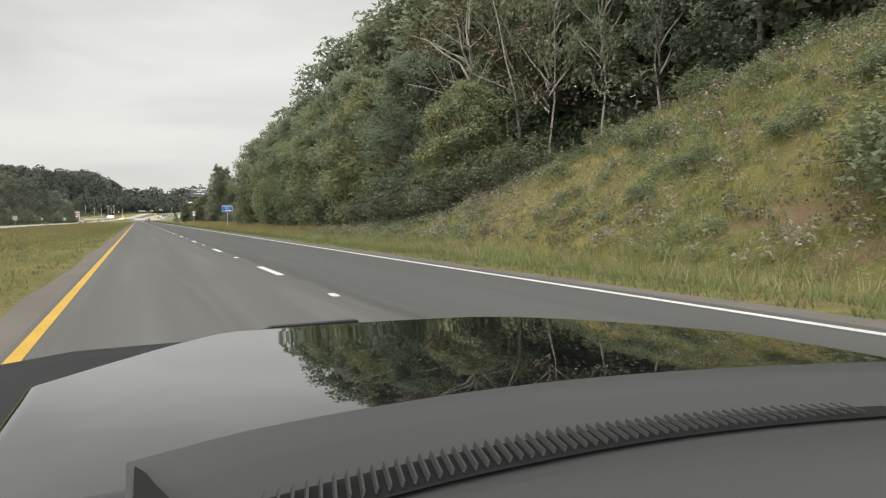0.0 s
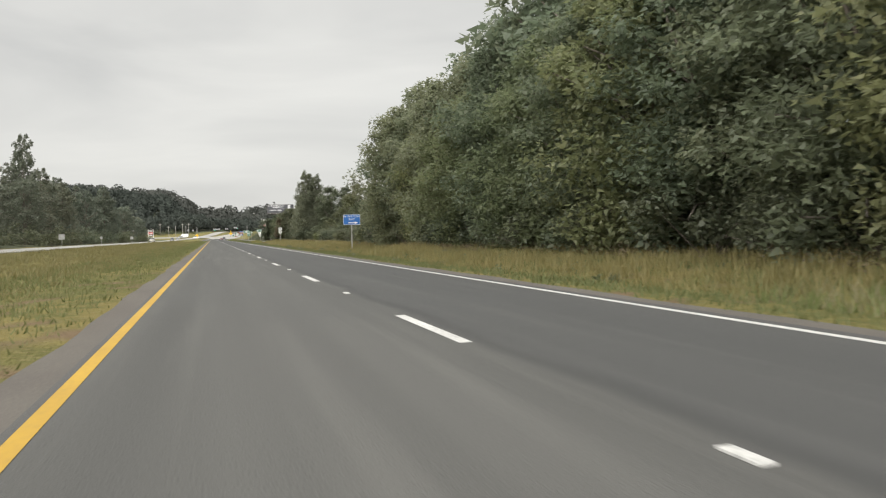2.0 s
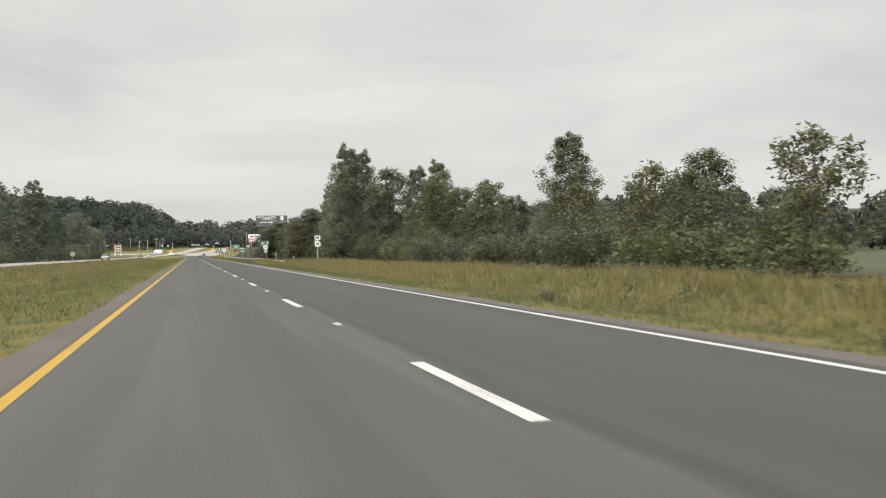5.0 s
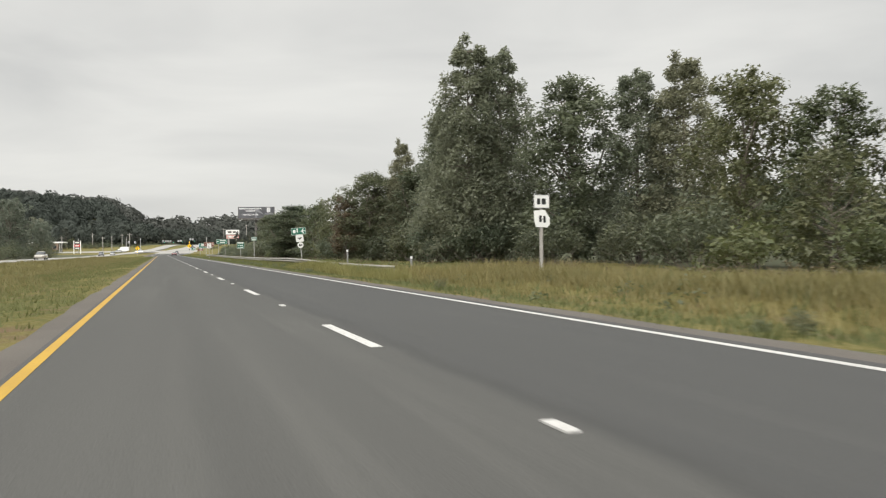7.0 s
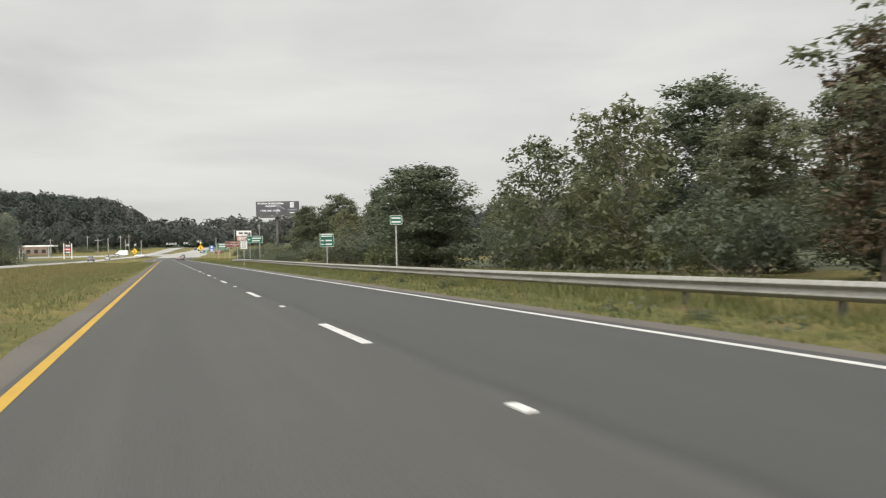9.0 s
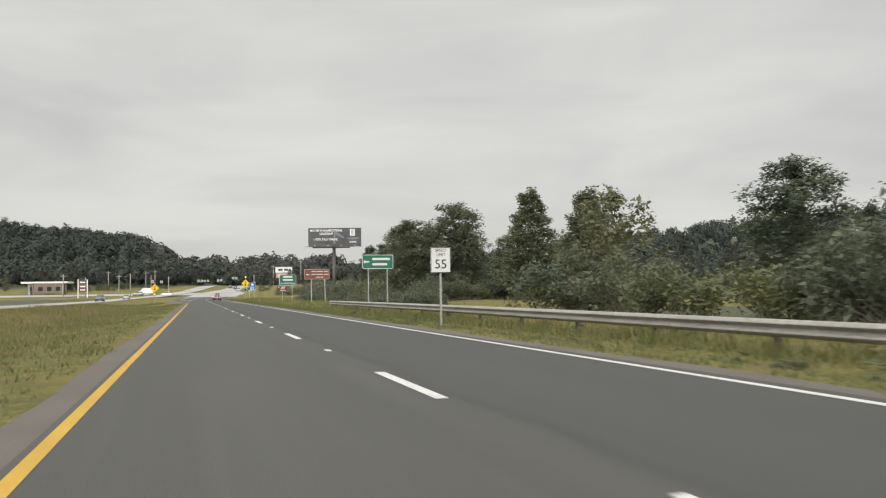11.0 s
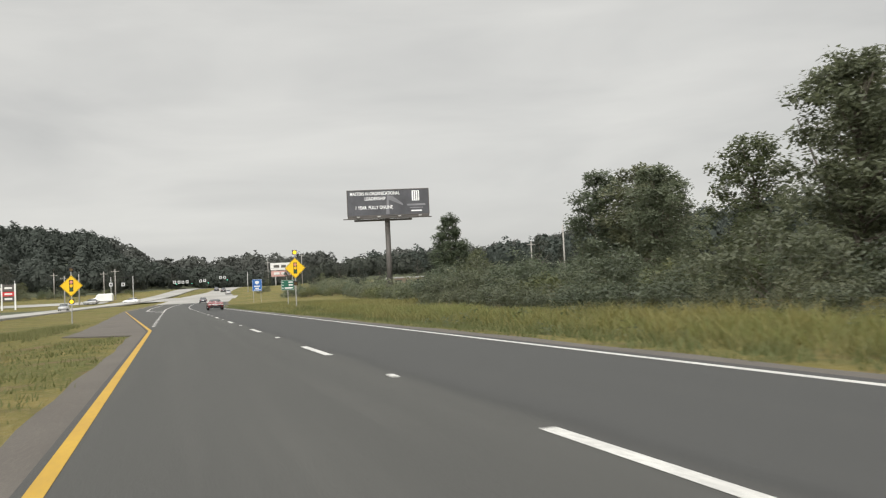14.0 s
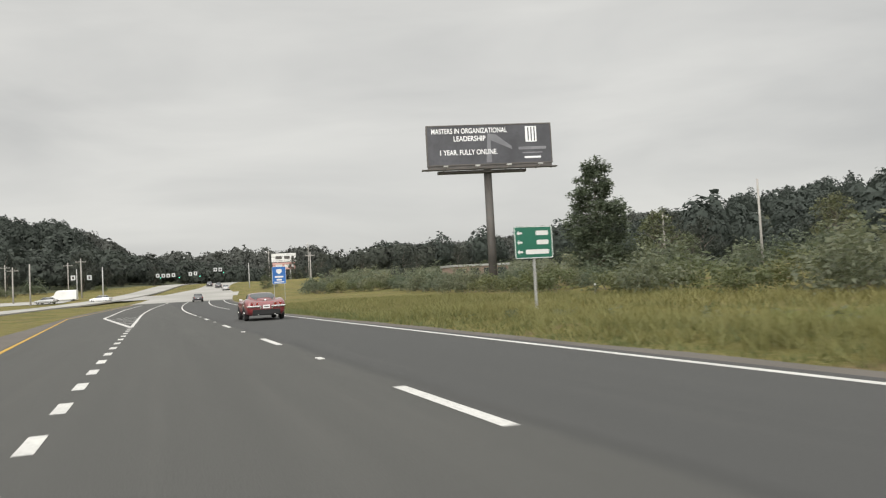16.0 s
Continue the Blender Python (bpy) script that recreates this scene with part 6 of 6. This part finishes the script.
def saloon(m, paint, label, tall=1.46, tail=True, name="car"):
    """An everyday car: bonnet, cabin and boot in one loft, dark glass, lamps, four wheels."""
    car = thing(name, label, "car", m, "traffic")
    k = tall - 1.46

    def half(y, w, zb, zt):
        return [(0.0, zb), (w * 0.85, zb), (w * 0.97, zb + 0.12), (w, 0.62), (w * 0.96, zt - 0.06), (w * 0.85, zt), (0.0, zt + 0.02)]

    part("body", loft([(0, 0.80, 0.40, 0.82 + k), (0.08, 0.86, 0.30, 0.94 + k), (0.8, 0.90, 0.24, 0.98 + k), (2.2, 0.90, 0.22, 0.96 + k * 0.7), (3.3, 0.90, 0.22, 0.92 + k * 0.6), (4.2, 0.87, 0.26, 0.80 + k * 0.5), (4.6, 0.78, 0.34, 0.66 + k * 0.4)], half), paint, car, smooth=True)

    def cab(y, w, zt):
        return [(0.0, 0.85), (w * 1.12, 0.88 + k * 0.7), (w, zt - 0.08), (w * 0.86, zt), (0.0, zt + 0.02)]

    part("cabin", loft([(0.45 - 0.25 * k, 0.70, 0.96 + k), (1.05 - 0.5 * k, 0.66, 1.40 + k), (1.9, 0.66, 1.46 + k), (2.6, 0.65, 1.42 + k), (3.35, 0.70, 0.94 + k * 0.6)], cab), M_GLASS, car, "dark tinted windows", smooth=True)
    part("roof", loft([(1.0 - 0.5 * k, 0.63, 1.41 + k), (1.9, 0.63, 1.475 + k), (2.62, 0.61, 1.43 + k)], lambda y, w, zt: [(0.0, zt - 0.03), (w, zt - 0.04), (w * 0.9, zt), (0.0, zt + 0.02)]), paint, car, smooth=True)
    for sx in (-1, 1):
        g = bmesh.new()
        box(g, min(sx * 0.55, sx * 0.82), max(sx * 0.55, sx * 0.82), -0.01, 0.06, 0.70, 0.84, 0.01)
        part("tail_lamp", g, M_TAIL, car)
        g = bmesh.new()
        box(g, min(sx * 0.45, sx * 0.72), max(sx * 0.45, sx * 0.72), 4.50, 4.60, 0.56, 0.68, 0.01)
        part("headlamp", g, M_CHROME, car)
        wheel(car, sx * 0.78, 0.95, 0.33, 0.2, M_GALV)
        wheel(car, sx * 0.78, 3.70, 0.33, 0.2, M_GALV)
    g = bmesh.new()
    box(g, -0.16, 0.16, -0.015, 0.01, 0.60, 0.72)
    part("number_plate", g, M_PLATE, car)
    return car


P_DARK, P_WHITE, P_SILVER, P_TAN = car_paint("dark_grey_car_paint", (0.05, 0.05, 0.055)), car_paint("white_car_paint", (0.66, 0.66, 0.65)), car_paint("silver_car_paint", (0.34, 0.34, 0.34)), car_paint("tan_car_paint", (0.40, 0.37, 0.31))


def on_road(dx, y, facing, paint, label, tall=1.46):
    x = road_x(y) + dx
    z = road_z(y) + (0.205 if dx < -12 else 0.005)
    saloon(pose(x, y, z, 0, 0, 0 if facing > 0 else 180), paint, label, tall)


on_road(1.9, 597, 1, P_DARK, "dark grey saloon driving ahead in the lane")
on_road(2.0, 692, 1, P_DARK, "dark saloon waiting at the junction", 1.6)
on_road(-1.7, 704, 1, P_DARK, "dark saloon waiting at the distant signals", 1.6)
on_road(5.3, 672, 1, P_SILVER, "silver car in the distant turn lane", 1.55)
on_road(-22.4, 335, -1, P_TAN, "tan car coming the other way")
on_road(-23.5, 500, -1, P_DARK, "dark car coming the other way", 1.6)
on_road(-25.0, 572, -1, P_SILVER, "silver car coming the other way")
saloon(pose(-11.5, 640, road_z(640) + 0.02, 0, 0, 68), P_WHITE, "white car crossing at the junction", 1.55)

saloon(pose(-22.6, 640, road_z(642) + 0.205, 0, 0, 62), P_SILVER, "silver car turning at the junction")

# ---- filling station and roadside buildings ----
M_WALL_WHITE = surface("white_cladding", (0.66, 0.66, 0.64), (0.56, 0.56, 0.54), (0.40, 0.39, 0.37), 0.3, 6, 0.6, wear=0.25)
M_WALL_TAN = surface("brown_brick_wall", (0.17, 0.125, 0.10), (0.22, 0.165, 0.13), (0.12, 0.09, 0.075), 0.4, 9, 0.85, wear=0.4)
M_RED = surface("red_sign_panel", (0.45, 0.03, 0.03), (0.38, 0.03, 0.03), None, 0.6, 10, 0.5, wear=0.2)
cx, cy = -62.0, 668.0
gz = land(cx, cy)
st = thing("petrol_station_canopy", "white flat petrol station canopy on four posts", "canopy", pose(cx, cy, gz, 0, 0, -6))
bm = bmesh.new()
box(bm, -9, 9, -5, 5, 4.75, 5.45, 0.05)
part("canopy_roof", bm, M_WALL_WHITE, st)
for x in (-6.5, 6.5):
    for y in (-2.5, 2.5):
        bm = bmesh.new()
        box(bm, x - 0.25, x + 0.25, y - 0.25, y + 0.25, -0.5, 4.7, 0.02)
        part("column", bm, M_GALV, st)
    bm = bmesh.new()
    box(bm, x - 0.5, x + 0.5, -0.35, 0.35, -0.2, 1.9, 0.05)
    part("fuel_pump", bm, M_DARK_STEEL, st)
sx0, sy0 = -43.5, 628.0
gz = land(sx0, sy0)
st = thing("price_sign", "white two-post price sign with dark and red panels", "sign", pose(sx0, sy0, gz))
for x in (-1.6, 1.6):
    bm = bmesh.new()
    box(bm, x - 0.18, x + 0.18, -0.2, 0.2, -0.5, 7.0, 0.02)
    part("post", bm, M_WALL_WHITE, st)
for z0, z1, mt in ((5.0, 6.8, M_DARK_STEEL), (3.7, 4.9, M_RED), (2.4, 3.6, M_DARK_STEEL)):
    bm = bmesh.new()
    box(bm, -1.42, 1.42, -0.15, 0.15, z0, z1, 0.03)
    q = part("panel", bm, mt, st)
    bars("marking", ((0, (z0 + z1) / 2, 1.8, 0.5),), -0.152, M_SIGN_WHITE, q)


def shop(x, y, w, d, h, label, turn=0):
    s = thing("building", label, "building", pose(x, y, land(x, y), 0, 0, turn))
    bm = bmesh.new()
    box(bm, -w / 2, w / 2, -d / 2, d / 2, -1, h)
    part("wall", bm, M_WALL_TAN, s)
    bm = bmesh.new()
    box(bm, -w / 2 - 0.3, w / 2 + 0.3, -d / 2 - 0.3, d / 2 + 0.3, h, h + 0.4, 0.03)
    part("roof", bm, M_GALV, s)
    k = max(1, int(w / 3))
    for i in range(k):
        cxx = -w / 2 + w * (i + 0.5) / k
        bm = bmesh.new()
        box(bm, cxx - 0.9, cxx + 0.9, -d / 2 - 0.04, -d / 2 + 0.05, 0.6, min(2.4, h - 0.4))
        part("window", bm, M_GLASS, s)


shop(-66, 690, 14, 9, 4.2, "low brown brick station shop behind the canopy")
shop(60, 600, 12, 7, 2.8, "low brick roadside building behind the bushes")
v = thing("van", "white delivery van on the side road", "van", pose(-19.5, 655, road_z(655) + 0.2, 0, 0, 82))
part("body", loft([(0, 0.95, 0.4, 2.35), (0.1, 1.0, 0.3, 2.5), (3.9, 1.0, 0.3, 2.5), (4.5, 0.98, 0.3, 2.2), (5.0, 0.95, 0.32, 1.35), (5.7, 0.9, 0.36, 1.1)], lambda y, w, zb, zt: [(0.0, zb), (w, zb), (w, zt - 0.2), (w * 0.88, zt), (0.0, zt + 0.03)]), M_WALL_WHITE, v)
bm = bmesh.new()
box(bm, -0.97, 0.97, 3.95, 4.5, 1.35, 1.95, 0.05)
part("window", bm, M_GLASS, v)
for x in (-0.85, 0.85):
    for y in (1.0, 4.6):
        wheel(v, x, y, 0.36, 0.22, M_GALV)
s = thing("pylon_sign", "tall roadside sign with pale and red panels", "sign", pose(45.8, 760, land(45.8, 760)))
bm = bmesh.new()
tube(bm, (-2.5, 0, -1), (-2.5, 0, 10), 0.3, 0.28, 12)
tube(bm, (2.5, 0, -1), (2.5, 0, 10), 0.3, 0.28, 12)
part("pole", bm, M_GALV, s)
g0 = land(45.8, 760)
for z0, z1, w, mt in ((13.6, 16.9, 9.4, M_WALL_WHITE), (10.6, 13.3, 8.8, surface("faded_red_panel", (0.50, 0.30, 0.27), (0.44, 0.25, 0.22), None, 0.4, 5, 0.5))):
    bm = bmesh.new()
    box(bm, -w / 2, w / 2, -0.4, 0.4, z0 - g0, z1 - g0, 0.05)
    q = part("panel", bm, mt, s)
    bars("marking", ((-2.0, (z0 + z1) / 2 - g0, 2.6, 1.2), (1.2, (z0 + z1) / 2 - g0, 2.2, 1.2), (3.4, (z0 + z1) / 2 - g0, 1.0, 1.2)), -0.402, M_DARK_STEEL if z0 > 13 else M_SIGN_WHITE, q)


# ---- the black car at the start of the drive: bonnet and dashboard ----
M_GLOSS_BLACK = car_paint("gloss_black_car_paint", (0.006, 0.006, 0.007), 0.35)
M_GLOSS_BLACK.node_tree.nodes["Principled BSDF"].inputs["Roughness"].default_value = 0.015
M_GLOSS_BLACK.node_tree.nodes["Principled BSDF"].inputs["Coat Roughness"].default_value = 0.01
M_GLOSS_BLACK.node_tree.nodes["Principled BSDF"].inputs["Specular IOR Level"].default_value = 0.32
M_DASH = surface("grey_dashboard_plastic", (0.030, 0.031, 0.031), (0.036, 0.037, 0.037), (0.026, 0.026, 0.027), 0.8, 400, 0.55, bump=0.02)
# dark colour for plastic, and for the shade painted into vent and opening
M_DASH_DARK = surface("dark_plastic_and_vent_shade", (0.007, 0.0075, 0.0075), (0.011, 0.0115, 0.0115), None, 4, 40, 0.8, spec=0.15)
own = thing("black_car", "glossy black car front with grey dashboard", "car", pose(-2.643, 0, 0))
M_SATIN_BLACK = surface("satin_black_trim", (0.012, 0.012, 0.013), (0.018, 0.018, 0.019), None, 2, 30, 0.7, spec=0.15)
HX0, HX1 = -0.21, 1.36


def bonnet_front(x):
    """The bonnet's leading edge: cut back towards both wings."""
    return 2.02 - 0.52 * max(0.0, (x - 0.80) / 0.54) ** 2 - 0.50 * max(0.0, (0.20 - x) / 0.38) ** 1.2


def bonnet_z(x, y):
    """Almost level, slightly crowned, rolled down at its edges."""
    edge = min(x - HX0, HX1 - x, (bonnet_front(x) - y) * 0.8)
    return 0.880 - 0.018 * ((x - 0.52) / 0.8) ** 2 - 0.012 * ease(1.0, 2.0, y) - 0.05 * (1 - ease(0.0, 0.05, edge)) ** 3


us = steps((HX0, -0.10, 0.01), (-0.10, 1.24, 0.04), (1.24, HX1, 0.012))
fs = steps((0.0, 0.9, 0.06), (0.9, 1.0, 0.008))
pts = [(x, 0.78 + f * (bonnet_front(x) - 0.78), bonnet_z(x, 0.78 + f * (bonnet_front(x) - 0.78))) for f in fs for x in us]
w = len(us)
quads = [(j * w + i, j * w + i + 1, (j + 1) * w + i + 1, (j + 1) * w + i) for j in range(len(fs) - 1) for i in range(w - 1)]
k = len(pts)
rim = [i for i in range(w)] + [j * w + w - 1 for j in range(1, len(fs))] + [(len(fs) - 1) * w + i for i in range(w - 2, -1, -1)] + [j * w for j in range(len(fs) - 2, 0, -1)]
pts += [(pts[i][0], pts[i][1], pts[i][2] - 0.03) for i in rim]
quads += [(rim[(i + 1) % len(rim)], rim[i], k + i, k + (i + 1) % len(rim)) for i in range(len(rim))]
bonnet = part("bonnet", (pts, quads), M_GLOSS_BLACK, own, "mirror-like black bonnet, gently crowned", smooth=True)
bm = bmesh.new()
slab(bm, [(0.29, 0.858), (0.535, 0.860), (0.53, 0.8705), (0.31, 0.8665)], 1.995, 2.025)
part("scoop_lip", bm, M_SATIN_BLACK, bonnet, "thin black lip on the bonnet's edge")
bm = bmesh.new()
rows = [[bm.verts.new(p) for p in ((x, 1.25, z - 0.02), (x, 1.9, z - 0.004), (x, 2.0, z), (x, 2.03, z - 0.03), (x, 2.03, 0.45))] for x, z in ((-0.62, 0.74), (-0.45, 0.795), (-0.30, 0.818), (-0.145, 0.838), (0.07, 0.843), (0.24, 0.842))]
for r0, r1 in zip(rows, rows[1:]):
    for i in range(len(r0) - 1):
        bm.faces.new((r0[i], r0[i + 1], r1[i + 1], r1[i]))
part("wing", bm, M_SATIN_BLACK, own, "dark wing beyond the bonnet's gap", smooth=True)
bm = bmesh.new()
box(bm, HX1 - 0.06, HX1 - 0.01, 0.30, 1.45, 0.25, 0.80, 0.02)
part("wing", bm, M_GLOSS_BLACK, own)
bm = bmesh.new()
box(bm, 0.05, 1.05, 1.80, 1.96, 0.22, 0.60, 0.05)
part("front_bumper", bm, M_GLOSS_BLACK, own)
bm = bmesh.new()
box(bm, HX0 + 0.06, HX1 - 0.06, 0.72, 0.78, 0.25, 0.84)
part("bulkhead", bm, M_DASH_DARK, own)
for x in (-0.42, HX1 - 0.18):
    wheel(own, x, 1.40, 0.33, 0.22, M_GALV)


def dash_front(x):
    """The dashboard's far edge, bowed under the windscreen."""
    return 0.615 + 0.105 * math.sin(math.pi * min(1.0, max(0.0, (x + 0.02) / 0.95)) ** 0.9)


xs = steps((-0.012, 0.05, 0.006), (0.05, 1.25, 0.03))
bm = bmesh.new()
rows = []
for x in xs:
    yf = dash_front(x)
    corner = 1 - ease(-0.02, 0.09, x)
    prof = [(yf + 0.012, 0.80), (yf + 0.012, 0.945), (yf, 0.965), (yf - 0.015, 0.970), (yf - 0.085, 0.966), (yf - 0.103, 0.947), (yf - 0.19, 0.943), (yf - 0.205, 0.949), (yf - 0.30, 0.930), (yf - 0.33, 0.90), (yf - 0.34, 0.70)]
    rows.append([bm.verts.new((x, y, z - 0.004 * corner * (1 if z > 0.9 else 0))) for y, z in prof])
for a, b in zip(rows, rows[1:]):
    for i in range(len(a) - 1):
        bm.faces.new((a[i], a[i + 1], b[i + 1], b[i]))
bm.faces.new(rows[0])
bm.faces.new(rows[-1][::-1])
dashboard = part("dashboard", bm, M_DASH, own, "grey plastic dashboard top with a long vent", smooth=True)
# dark sheet on the channel floor; its colour paints the slot's shade
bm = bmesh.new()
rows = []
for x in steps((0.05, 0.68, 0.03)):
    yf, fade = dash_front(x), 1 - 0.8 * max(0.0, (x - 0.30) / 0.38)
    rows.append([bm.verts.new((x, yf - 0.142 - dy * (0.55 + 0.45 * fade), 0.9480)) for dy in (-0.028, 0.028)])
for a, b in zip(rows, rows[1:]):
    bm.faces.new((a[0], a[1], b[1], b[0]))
part("vent_recess", bm, M_DASH_DARK, dashboard, "flat dark sheet painted as the defroster slot's shade")
slat = None
for i in range(55):
    x = 0.07 + 0.0104 * i
    yf = dash_front(x)
    fade = 1 - 0.8 * max(0.0, (x - 0.30) / 0.38)
    if slat is None:
        bm = bmesh.new()
        box(bm, -0.0009, 0.0009, -0.026, 0.026, -0.0025, 0.0025)
        first = part("vent_slat", bm, M_DASH, dashboard)
        slat = first.data
        o = first
    else:
        o = new("vent_slat", slat)
        o.parent = dashboard
    o.matrix_basis = pose(x, yf - 0.142, 0.9530, 0, 18, -12) @ Matrix.Diagonal((1, 0.55 + 0.45 * fade, max(0.3, fade), 1))
# thin dark block on the dashboard top paints the shade of an opening
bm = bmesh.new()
patch_edge = [(-0.0065, 0.586), (0.001, 0.566), (0.006, 0.540), (0.014, 0.508), (-0.007, 0.515)]
low, top = [[bm.verts.new((x, y, z)) for x, y in patch_edge] for z in (0.955, 0.9685)]
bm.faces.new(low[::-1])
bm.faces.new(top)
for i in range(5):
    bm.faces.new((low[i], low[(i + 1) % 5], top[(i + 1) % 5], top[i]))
part("instrument_hood", bm, M_DASH_DARK, dashboard, "raised dark patch painted as the shaded opening at the dashboard's end")
